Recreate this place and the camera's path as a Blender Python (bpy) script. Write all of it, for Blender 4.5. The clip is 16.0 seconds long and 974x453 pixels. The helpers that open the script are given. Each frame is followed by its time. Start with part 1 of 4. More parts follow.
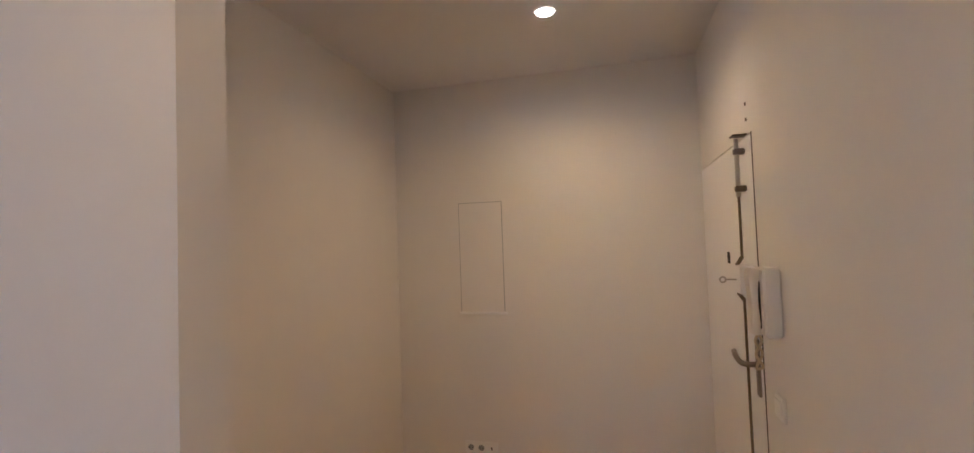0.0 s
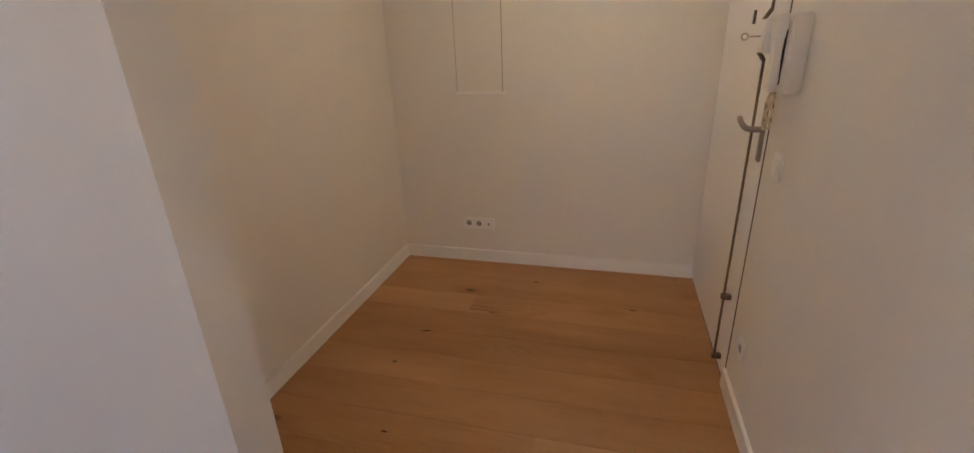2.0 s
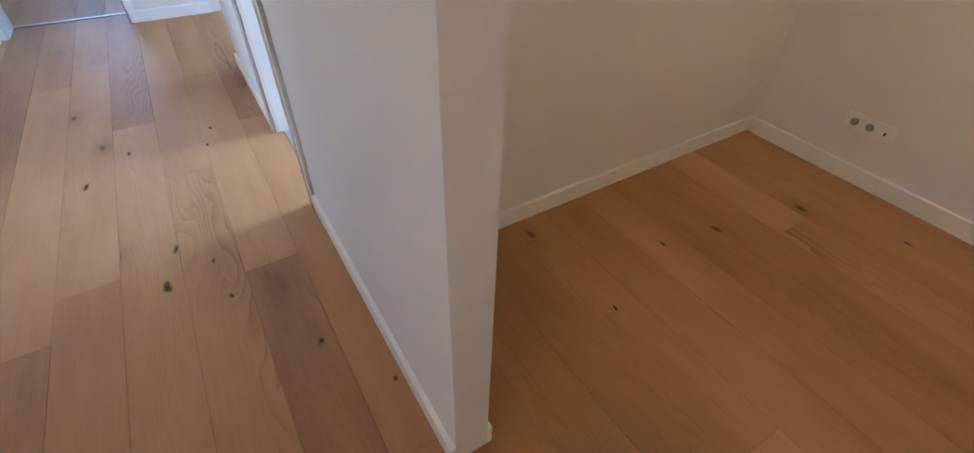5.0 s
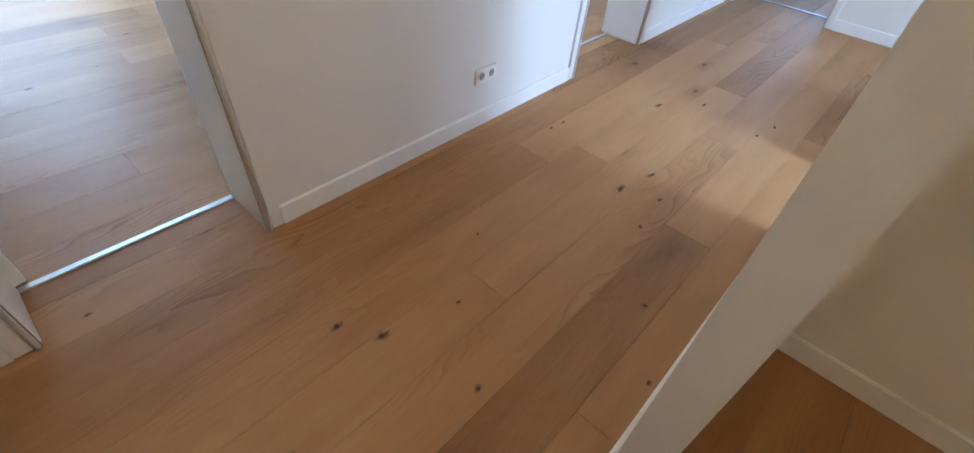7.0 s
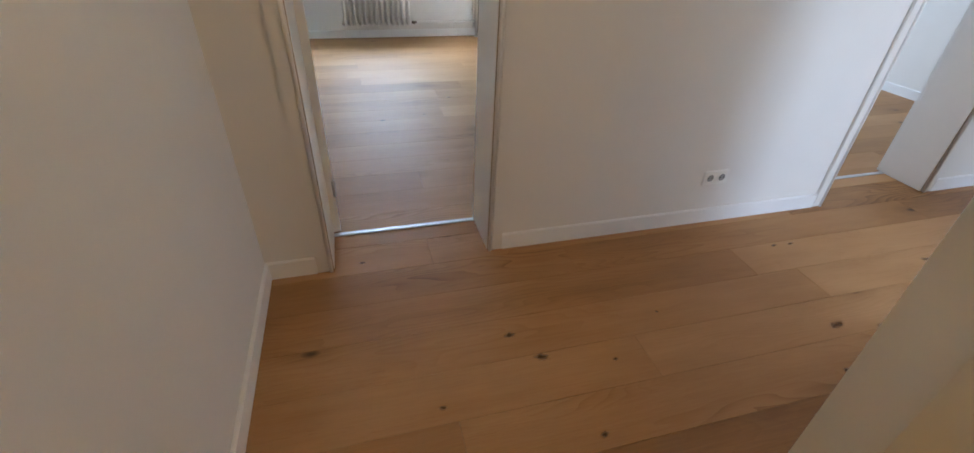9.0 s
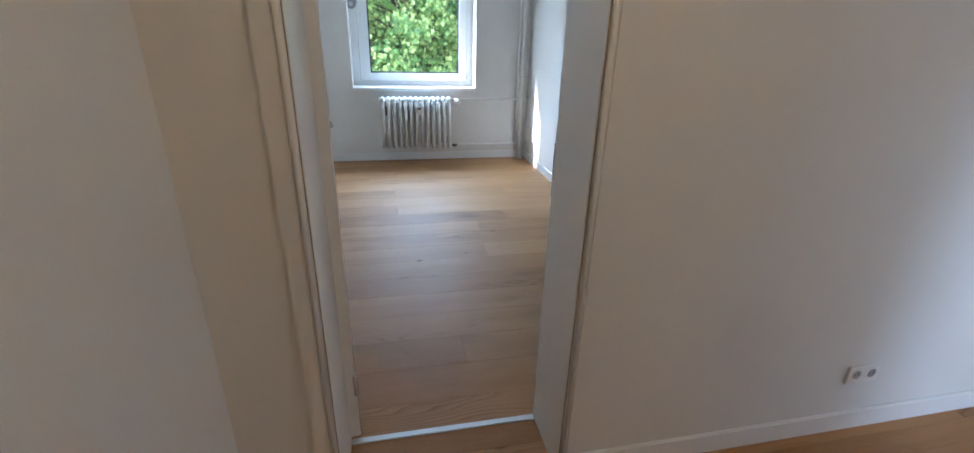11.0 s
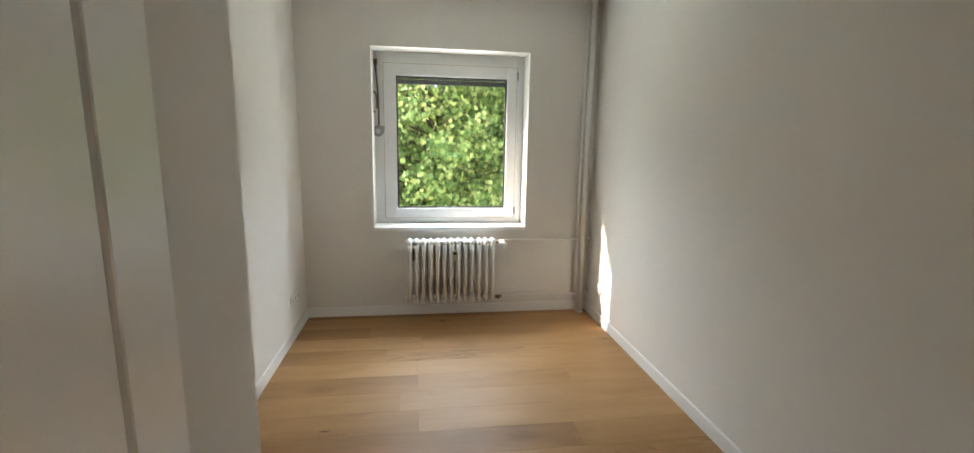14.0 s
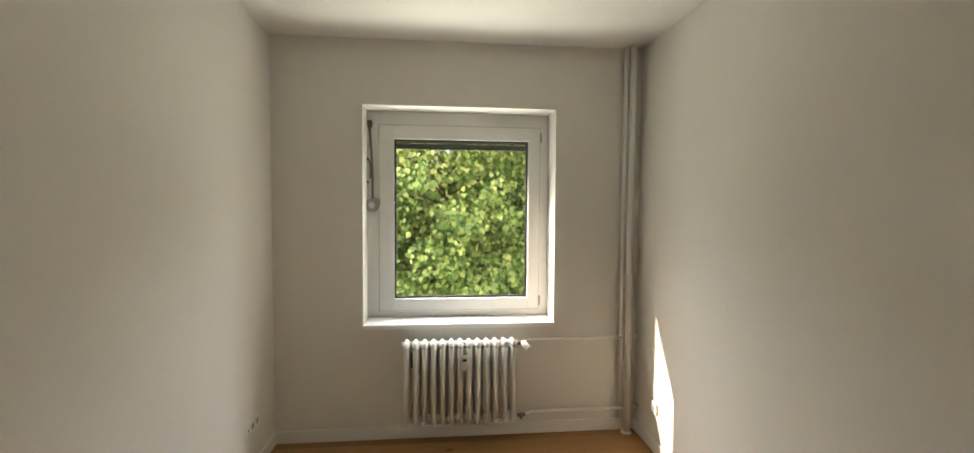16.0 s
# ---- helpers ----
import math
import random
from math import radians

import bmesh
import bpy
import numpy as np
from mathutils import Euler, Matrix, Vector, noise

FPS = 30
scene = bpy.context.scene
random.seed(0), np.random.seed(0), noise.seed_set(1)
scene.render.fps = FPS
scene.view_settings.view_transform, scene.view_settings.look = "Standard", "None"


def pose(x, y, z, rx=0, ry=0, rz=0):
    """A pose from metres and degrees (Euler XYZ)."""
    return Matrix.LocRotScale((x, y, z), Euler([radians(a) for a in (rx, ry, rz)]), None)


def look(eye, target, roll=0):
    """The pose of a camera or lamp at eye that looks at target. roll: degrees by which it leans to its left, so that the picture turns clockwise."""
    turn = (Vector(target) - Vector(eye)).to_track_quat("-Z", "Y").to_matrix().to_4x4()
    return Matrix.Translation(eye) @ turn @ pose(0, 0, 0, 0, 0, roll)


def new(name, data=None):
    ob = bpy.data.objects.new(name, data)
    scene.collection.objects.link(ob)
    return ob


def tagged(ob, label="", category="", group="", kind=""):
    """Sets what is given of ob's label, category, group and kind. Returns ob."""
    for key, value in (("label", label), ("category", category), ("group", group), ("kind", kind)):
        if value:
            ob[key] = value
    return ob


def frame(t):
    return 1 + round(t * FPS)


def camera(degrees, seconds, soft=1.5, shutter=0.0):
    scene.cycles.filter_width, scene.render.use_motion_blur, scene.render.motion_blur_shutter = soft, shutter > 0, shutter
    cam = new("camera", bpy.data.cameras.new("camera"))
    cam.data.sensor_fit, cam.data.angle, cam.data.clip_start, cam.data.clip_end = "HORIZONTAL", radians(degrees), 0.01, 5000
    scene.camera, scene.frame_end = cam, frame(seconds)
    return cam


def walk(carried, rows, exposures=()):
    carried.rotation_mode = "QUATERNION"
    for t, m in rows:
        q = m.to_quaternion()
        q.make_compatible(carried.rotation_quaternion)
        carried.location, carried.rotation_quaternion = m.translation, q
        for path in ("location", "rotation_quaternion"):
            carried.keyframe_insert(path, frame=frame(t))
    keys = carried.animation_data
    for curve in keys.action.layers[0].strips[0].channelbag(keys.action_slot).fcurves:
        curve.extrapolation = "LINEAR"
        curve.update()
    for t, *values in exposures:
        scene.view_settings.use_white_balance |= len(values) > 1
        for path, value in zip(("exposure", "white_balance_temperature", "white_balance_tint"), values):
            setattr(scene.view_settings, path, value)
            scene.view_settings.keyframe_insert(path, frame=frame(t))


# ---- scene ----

# ------------------------------------------------------------------ camera
cam = camera(92.2, 16.0)
PATH = [
    (0, (0.493, -0.816, 1.517), (1.008, -2.747, 1.591), -2.0),
    (0.5, (0.494, -0.838, 1.47), (1.022, -2.763, 1.357), -1.6),
    (1, (0.494, -0.879, 1.441), (1.022, -2.779, 1.108), -1.7),
    (1.5, (0.501, -0.875, 1.4), (1.017, -2.736, 0.879), -1.9),
    (2, (0.504, -0.88, 1.364), (1.006, -2.673, 0.635), -2.2),
    (2.5, (0.501, -0.891, 1.325), (0.989, -2.608, 0.422), -2.1),
    (3, (0.5, -0.913, 1.287), (0.97, -2.551, 0.24), -1.5),
    (3.2, (0.51, -0.927, 1.271), (0.964, -2.528, 0.163), -1.2),
    (5.3, (0.73, -1.176, 1.303), (2.089, -1.772, -0.037), 4.4),
    (5.4, (0.754, -1.187, 1.288), (2.145, -1.71, -0.051), 5.2),
    (5.5, (0.745, -1.199, 1.266), (2.182, -1.647, -0.051), 5.0),
    (6, (0.76, -1.31, 1.253), (2.247, -1.254, -0.084), 7.1),
    (6.5, (0.669, -1.341, 1.251), (2.014, -0.761, -0.112), 5.5),
    (7, (0.536, -1.38, 1.261), (1.658, -0.465, -0.118), 5.6),
    (7.5, (0.498, -1.479, 1.283), (1.382, -0.301, -0.071), 5.0),
    (8, (0.466, -1.589, 1.288), (1.134, -0.229, -0.017), 4.3),
    (8.5, (0.445, -1.652, 1.299), (0.996, -0.164, 0.081), 1.9),
    (9, (0.439, -1.671, 1.319), (0.915, -0.089, 0.191), 2.7),
    (9.5, (0.427, -1.624, 1.334), (0.851, 0.026, 0.287), 3.2),
    (9.7, (0.419, -1.569, 1.346), (0.837, 0.101, 0.328), 3.0),
    (11.8, (0.504, -0.752, 1.412), (0.86, 1.1, 0.747), 0.9),
    (12, (0.517, -0.678, 1.429), (0.86, 1.18, 0.776), 0.8),
    (12.5, (0.502, -0.411, 1.458), (0.84, 1.474, 0.879), 1.0),
    (13, (0.506, -0.225, 1.484), (0.84, 1.681, 0.976), 0.7),
    (13.5, (0.515, 0.002, 1.502), (0.839, 1.935, 1.104), 0.5),
    (14, (0.517, 0.211, 1.525), (0.797, 2.159, 1.17), 1.1),
    (14.5, (0.536, 0.43, 1.544), (0.788, 2.397, 1.283), 0.8),
    (15, (0.532, 0.645, 1.581), (0.78, 2.616, 1.349), 0.8),
    (15.5, (0.59, 0.85, 1.583), (0.814, 2.832, 1.435), 0.4),
    (16, (0.63, 1.044, 1.606), (0.836, 3.032, 1.515), 0.4),
]
EXPOSURES = [(0.0, 1.82, 5150, 24), (1.5, 1.9, 5050, 21), (3.0, 2.05, 4950, 19), (5.5, 2.1, 4850, 13), (6.5, 2.15, 4870, 10), (7.5, 1.95, 5150, 12), (8.5, 1.68, 5450, 13), (9.5, 1.58, 5550, 13), (12.0, 1.26, 4950, 12),
             (12.5, 1.26, 5100, 12), (13.0, 1.33, 5600, 12), (13.5, 1.25, 6300, 13), (14.0, 1.03, 7000, 15), (14.5, 0.88, 7600, 16), (15.0, 0.86, 7850, 16), (15.5, 0.73, 8050, 16), (16.0, 0.71, 8150, 16)]
walk(cam, [(t, look(eye, target, roll)) for t, eye, target, roll in PATH], EXPOSURES)

# ------------------------------------------------------------------ world, sun, lights
SUN_R, SUN_TAN = 0.49, 0.77          # travel of the light: (1, -SUN_R) in plan, falling by SUN_TAN
world = bpy.data.worlds.new("sky_world")
scene.world = world
world.use_nodes = True
wn = world.node_tree.nodes
sky = wn.new("ShaderNodeTexSky")
sky.sky_type = "NISHITA"
sky.sun_disc = False
sky.sun_elevation = math.atan(SUN_TAN)
sky.sun_rotation = math.atan2(-1.0, SUN_R)
wn["Background"].inputs[1].default_value = 0.12
world.node_tree.links.new(sky.outputs[0], wn["Background"].inputs[0])


def lamp(name, kind, m, energy, color, **settings):
    data = bpy.data.lights.new(name, kind)
    data.energy, data.color = energy, color
    for key, value in settings.items():
        if key == "angle":
            data.angle = value
        elif key == "size":
            data.size = value
        elif key == "size_y":
            data.shape = "RECTANGLE"
            data.size_y = value
        elif key == "shape":
            data.shape = value
        elif key == "spread":
            data.spread = value
    ob = new(name, data)
    ob.matrix_world = m
    return ob


horiz = math.hypot(1.0, SUN_R)
lamp("sun_light", "SUN", look((0, 0, 6), (1, -SUN_R, 6 - SUN_TAN * horiz)), 5.0, (1.0, 0.94, 0.84), angle=radians(0.53))
SKYCOL = (0.72, 0.86, 1.0)
# skylight at the windows: outside above the bedroom window, and in the window openings of the other rooms
lamp("window_skylight", "AREA", look((0.80, 6.0, 3.25), (0.75, 2.0, 0.9)), 222.0, (0.69, 0.86, 1.0), size=4.0, size_y=1.6)
# added fill lamp below the window, in place of light off the garden
lamp("garden_fill", "AREA", look((0.80, 6.0, -0.55), (0.75, 2.0, 2.2)), 114.0, (0.80, 0.93, 0.88), size=4.0, size_y=1.5)
lamp("window_skylight", "AREA", look((3.8, 4.30, 1.5), (3.8, 0.0, 1.0)), 22.0, SKYCOL, size=1.2, size_y=1.3)
lamp("window_skylight", "AREA", look((2.75, -4.52, 1.5), (2.75, 0.0, 1.0)), 29.0, SKYCOL, size=1.0, size_y=1.2)
lamp("window_skylight", "AREA", look((4.5, -4.52, 1.5), (4.5, 0.0, 0.9)), 20.0, SKYCOL, size=1.2, size_y=1.3)
lamp("window_skylight", "AREA", look((8.02, -0.6, 1.5), (0.0, -0.6, 0.9)), 5.0, SKYCOL, size=1.2, size_y=1.3)
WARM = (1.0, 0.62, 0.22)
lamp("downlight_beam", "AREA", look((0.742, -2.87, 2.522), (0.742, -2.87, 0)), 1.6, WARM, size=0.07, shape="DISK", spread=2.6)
# the two hall lamps are unseen, added to light the hall warmly
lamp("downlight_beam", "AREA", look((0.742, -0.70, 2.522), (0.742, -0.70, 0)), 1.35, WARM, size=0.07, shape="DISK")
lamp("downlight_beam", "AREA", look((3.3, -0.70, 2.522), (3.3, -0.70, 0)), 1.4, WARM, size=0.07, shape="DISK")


# ------------------------------------------------------------------ materials
def material(name, base, rough=0.5, metal=0.0, grain=0.0, grain_scale=40.0, bump=0.0, bump_scale=200.0, stain=0.0, spec=0.5):
    mat = bpy.data.materials.new(name)
    mat.use_nodes = True
    n, l = mat.node_tree.nodes, mat.node_tree.links
    p = n["Principled BSDF"]
    p.inputs["Base Color"].default_value = (*base, 1)
    p.inputs["Roughness"].default_value = rough
    p.inputs["Metallic"].default_value = metal
    p.inputs["Specular IOR Level"].default_value = spec
    tc = n.new("ShaderNodeTexCoord")
    if grain or stain:
        fine, wide = n.new("ShaderNodeTexNoise"), n.new("ShaderNodeTexNoise")
        fine.inputs["Scale"].default_value, wide.inputs["Scale"].default_value = grain_scale, 1.7
        wide.inputs["Detail"].default_value = 5
        for t in (fine, wide):
            l.new(tc.outputs["Object"], t.inputs["Vector"])
        a, b = n.new("ShaderNodeMapRange"), n.new("ShaderNodeMapRange")
        a.inputs["To Min"].default_value, a.inputs["To Max"].default_value = 1 - grain, 1 + grain
        b.inputs["To Min"].default_value, b.inputs["To Max"].default_value = 1 - stain, 1 + stain
        l.new(fine.outputs["Fac"], a.inputs["Value"])
        l.new(wide.outputs["Fac"], b.inputs["Value"])
        mul = n.new("ShaderNodeMath")
        mul.operation = "MULTIPLY"
        l.new(a.outputs[0], mul.inputs[0])
        l.new(b.outputs[0], mul.inputs[1])
        sc = n.new("ShaderNodeVectorMath")
        sc.operation = "SCALE"
        sc.inputs[0].default_value = base
        l.new(mul.outputs[0], sc.inputs["Scale"])
        l.new(sc.outputs[0], p.inputs["Base Color"])
    if bump:
        nz, bp = n.new("ShaderNodeTexNoise"), n.new("ShaderNodeBump")
        nz.inputs["Scale"].default_value, nz.inputs["Detail"].default_value = bump_scale, 4
        bp.inputs["Strength"].default_value, bp.inputs["Distance"].default_value = bump, 0.002
        l.new(tc.outputs["Object"], nz.inputs["Vector"])
        l.new(nz.outputs["Fac"], bp.inputs["Height"])
        l.new(bp.outputs[0], p.inputs["Normal"])
    return mat


M_WALL = material("wall_paint", (0.82, 0.80, 0.76), 0.85, grain=0.012, grain_scale=9, stain=0.02, bump=0.10, bump_scale=220, spec=0.25)
M_CEIL = material("ceiling_paint", (0.84, 0.83, 0.81), 0.9, grain=0.01, grain_scale=6, stain=0.02, bump=0.2, bump_scale=140, spec=0.2)
M_TRIM = material("white_lacquer", (0.89, 0.89, 0.88), 0.32, grain=0.01, grain_scale=30, stain=0.015, bump=0.06, bump_scale=60)
M_CASING = material("casing_paint", (0.81, 0.79, 0.745), 0.5, grain=0.012, grain_scale=14, stain=0.02, bump=0.08, bump_scale=120)
M_PVC = material("white_pvc", (0.80, 0.81, 0.81), 0.28, grain=0.01, grain_scale=20, stain=0.02)
M_SOCKET = material("socket_plastic", (0.87, 0.86, 0.83), 0.3, grain=0.01, stain=0.01)
M_HANDSET = material("aged_cream_plastic", (0.82, 0.79, 0.72), 0.4, grain=0.015, grain_scale=25, stain=0.03)
M_RAD = material("radiator_enamel", (0.84, 0.83, 0.80), 0.35, grain=0.02, grain_scale=25, stain=0.05, bump=0.1, bump_scale=90)
# slat grey darkened in colour for standing against the light
M_SHUTTER = material("shutter_backlit_grey", (0.05, 0.05, 0.052), 0.5, grain=0.05)
M_STEEL = material("brushed_steel", (0.55, 0.53, 0.50), 0.33, 1.0, grain=0.05, grain_scale=120, bump=0.05)
M_AGED = material("worn_steel", (0.30, 0.26, 0.22), 0.4, 0.9, grain=0.15, grain_scale=80, stain=0.2)
M_BRONZE = material("aged_metal", (0.20, 0.16, 0.12), 0.45, 0.8, grain=0.2, grain_scale=60, stain=0.25, bump=0.2)
M_BLACK = material("black_rubber_and_shade", (0.012, 0.012, 0.012), 0.5, grain=0.1)
# brown that stands for the shade in narrow grooves and seams
M_SEAM = material("groove_shade_brown", (0.48, 0.37, 0.25), 0.8, grain=0.2, grain_scale=30, stain=0.2)
M_DARK = material("dark_gap", (0.03, 0.025, 0.02), 0.8, grain=0.1)
# grey plastic parts, and grey painted for shade in flap gap and sockets
M_GREY = material("grey_plastic_and_shade", (0.32, 0.33, 0.34), 0.45, grain=0.04, stain=0.06)
M_STRIP = material("aluminium_strip", (0.62, 0.64, 0.66), 0.35, 0.9, grain=0.04, grain_scale=90)
M_CORD = material("cream_cord", (0.62, 0.52, 0.34), 0.5, grain=0.05)
M_BELT = material("webbing", (0.13, 0.11, 0.085), 0.9, grain=0.15, grain_scale=200)
M_STONE = material("render_facade", (0.55, 0.52, 0.47), 0.9, grain=0.08, stain=0.08, bump=0.5)
M_GROUND = material("lawn_soil", (0.07, 0.09, 0.03), 0.95, grain=0.4, grain_scale=8, stain=0.3)
M_BARK = material("bark", (0.10, 0.075, 0.05), 0.95, grain=0.3, grain_scale=40, stain=0.2, bump=0.8, bump_scale=60)


def glow(name, color, strength):
    mat = bpy.data.materials.new(name)
    mat.use_nodes = True
    p = mat.node_tree.nodes["Principled BSDF"]
    p.inputs["Base Color"].default_value = (*color, 1)
    p.inputs["Emission Color"].default_value = (*color, 1)
    p.inputs["Emission Strength"].default_value = strength
    return mat


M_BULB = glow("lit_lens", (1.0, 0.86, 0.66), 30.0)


def glass():
    mat = bpy.data.materials.new("window_glass")
    mat.use_nodes = True
    p = mat.node_tree.nodes["Principled BSDF"]
    p.inputs["Base Color"].default_value = (0.97, 0.98, 0.97, 1)
    p.inputs["Roughness"].default_value = 0.0
    p.inputs["IOR"].default_value = 1.45
    p.inputs["Transmission Weight"].default_value = 1.0
    return mat


M_GLASS = glass()


def leaf_material(name, dark, mid, light):
    mat = bpy.data.materials.new(name)
    mat.use_nodes = True
    n, l = mat.node_tree.nodes, mat.node_tree.links
    p = n["Principled BSDF"]
    geo, ramp = n.new("ShaderNodeNewGeometry"), n.new("ShaderNodeValToRGB")
    e = ramp.color_ramp.elements
    e[0].position, e[0].color = 0.0, (*dark, 1)
    e[1].position, e[1].color = 1.0, (*light, 1)
    m = e.new(0.55)
    m.color = (*mid, 1)
    l.new(geo.outputs["Random Per Island"], ramp.inputs[0])
    l.new(ramp.outputs[0], p.inputs["Base Color"])
    p.inputs["Roughness"].default_value = 0.5
    tr = n.new("ShaderNodeBsdfTranslucent")
    l.new(ramp.outputs[0], tr.inputs[0])
    mix = n.new("ShaderNodeMixShader")
    mix.inputs[0].default_value = 0.58
    l.new(p.outputs[0], mix.inputs[1])
    l.new(tr.outputs[0], mix.inputs[2])
    l.new(mix.outputs[0], n["Material Output"].inputs[0])
    return mat


M_LEAF = leaf_material("linden_leaf", (0.09, 0.18, 0.06), (0.29, 0.42, 0.13), (0.68, 0.72, 0.29))
M_LEAF2 = leaf_material("far_leaf", (0.09, 0.17, 0.04), (0.20, 0.32, 0.08), (0.40, 0.48, 0.16))


def wood():
    """Oiled oak boards that run along x; every board takes its own tone and stretch of grain."""
    mat = bpy.data.materials.new("oiled_oak")
    mat.use_nodes = True
    n, l = mat.node_tree.nodes, mat.node_tree.links
    p = n["Principled BSDF"]
    tc, info = n.new("ShaderNodeTexCoord"), n.new("ShaderNodeObjectInfo")
    mul = n.new("ShaderNodeVectorMath")
    mul.operation = "MULTIPLY_ADD"
    comb = n.new("ShaderNodeCombineXYZ")
    for i in range(3):
        l.new(info.outputs["Random"], comb.inputs[i])
    mul.inputs[1].default_value = (37.0, 53.0, 11.0)
    l.new(comb.outputs[0], mul.inputs[0])
    l.new(tc.outputs["Object"], mul.inputs[2])
    place = mul.outputs[0]

    def mapped(scale):
        m = n.new("ShaderNodeMapping")
        m.inputs["Scale"].default_value = scale
        l.new(place, m.inputs["Vector"])
        return m.outputs[0]

    def noise_at(scale, vec, detail=6, rough=0.55, dist=0.0):
        t = n.new("ShaderNodeTexNoise")
        t.inputs["Scale"].default_value, t.inputs["Detail"].default_value = scale, detail
        t.inputs["Roughness"].default_value, t.inputs["Distortion"].default_value = rough, dist
        l.new(vec, t.inputs["Vector"])
        return t.outputs["Fac"]

    def ranged(v, a, b, lo, hi):
        m = n.new("ShaderNodeMapRange")
        for key, value in (("From Min", a), ("From Max", b), ("To Min", lo), ("To Max", hi)):
            m.inputs[key].default_value = value
        l.new(v, m.inputs["Value"])
        return m.outputs[0]

    def math2(op, a, b):
        m = n.new("ShaderNodeMath")
        m.operation = op
        for i, v in enumerate((a, b)):
            if isinstance(v, (int, float)):
                m.inputs[i].default_value = v
            else:
                l.new(v, m.inputs[i])
        return m.outputs[0]

    character = n.new("ShaderNodeSeparateColor")
    l.new(info.outputs["Color"], character.inputs[0])
    # growth rings: bands across the board, bent into long arches
    bend = noise_at(1.0, mapped((0.9, 5.0, 1.0)), 2, 0.5)
    sep = n.new("ShaderNodeSeparateXYZ")
    l.new(place, sep.inputs[0])
    ring = math2("FRACT", math2("ADD", math2("MULTIPLY", sep.outputs[1], 34.0), math2("MULTIPLY", bend, 20.0)), 0.0)
    ring = ranged(ring, 0.0, 1.0, 0.0, 1.0)
    ring = math2("POWER", ring, 2.5)
    where = ranged(noise_at(1.0, mapped((0.7, 4.0, 1.0)), 3), 0.47, 0.62, 0.10, 1.0)
    ring = math2("MULTIPLY", math2("MULTIPLY", ring, where), character.outputs[1])
    fibre = noise_at(1.0, mapped((5.0, 190.0, 20.0)), 5, 0.6)
    cloud = noise_at(1.0, mapped((1.1, 5.5, 1.0)), 5, 0.6)
    # tone of the board
    tone = ranged(character.outputs[0], 0, 1, -0.30, 0.30)
    v = math2("ADD", math2("MULTIPLY", ranged(cloud, 0.25, 0.75, -1, 1), 0.20), tone)
    v = math2("ADD", v, math2("MULTIPLY", ranged(fibre, 0.3, 0.7, -1, 1), 0.055))
    v = math2("SUBTRACT", v, math2("MULTIPLY", ring, 0.46))
    # short dark pores and streaks, in loose drifts
    tick = ranged(noise_at(1.0, mapped((16.0, 260.0, 1.0)), 3, 0.6), 0.60, 0.72, 0.0, 1.0)
    drift = ranged(noise_at(1.0, mapped((0.8, 7.0, 1.0)), 3, 0.6), 0.50, 0.64, 0.0, 1.0)
    v = math2("SUBTRACT", v, math2("MULTIPLY", math2("MULTIPLY", tick, drift), 0.26))
    # knots: few, oval, dark in the middle
    vor = n.new("ShaderNodeTexVoronoi")
    vor.inputs["Scale"].default_value = 1.0
    l.new(mapped((2.6, 5.0, 0.01)), vor.inputs["Vector"])
    keep = n.new("ShaderNodeSeparateColor")
    l.new(vor.outputs["Color"], keep.inputs[0])
    chosen = ranged(keep.outputs[0], 0.66, 0.67, 0.0, 1.0)
    spot = math2("MULTIPLY", ranged(vor.outputs["Distance"], 0.035, 0.10, 1.0, 0.0), chosen)
    halo = math2("MULTIPLY", ranged(vor.outputs["Distance"], 0.05, 0.34, 1.0, 0.0), chosen)
    v = math2("SUBTRACT", v, math2("MULTIPLY", halo, 0.22))
    ramp = n.new("ShaderNodeValToRGB")
    e = ramp.color_ramp.elements
    e[0].position, e[0].color = 0.0, (0.165, 0.078, 0.028, 1)
    e[1].position, e[1].color = 1.0, (0.50, 0.300, 0.138, 1)
    m = e.new(0.5)
    m.color = (0.355, 0.188, 0.072, 1)
    l.new(math2("ADD", v, 0.56), ramp.inputs[0])
    mixc = n.new("ShaderNodeMix")
    mixc.data_type = "RGBA"
    l.new(math2("MULTIPLY", spot, 0.85), mixc.inputs["Factor"])
    l.new(ramp.outputs[0], mixc.inputs[6])
    mixc.inputs[7].default_value = (0.045, 0.025, 0.012, 1)
    l.new(mixc.outputs[2], p.inputs["Base Color"])
    l.new(ranged(fibre, 0.2, 0.8, 0.42, 0.58), p.inputs["Roughness"])
    p.inputs["Specular IOR Level"].default_value = 0.30
    bp = n.new("ShaderNodeBump")
    bp.inputs["Strength"].default_value, bp.inputs["Distance"].default_value = 0.25, 0.001
    l.new(math2("SUBTRACT", fibre, math2("MULTIPLY", ring, 0.6)), bp.inputs["Height"])
    l.new(bp.outputs[0], p.inputs["Normal"])
    return mat


M_WOOD = wood()


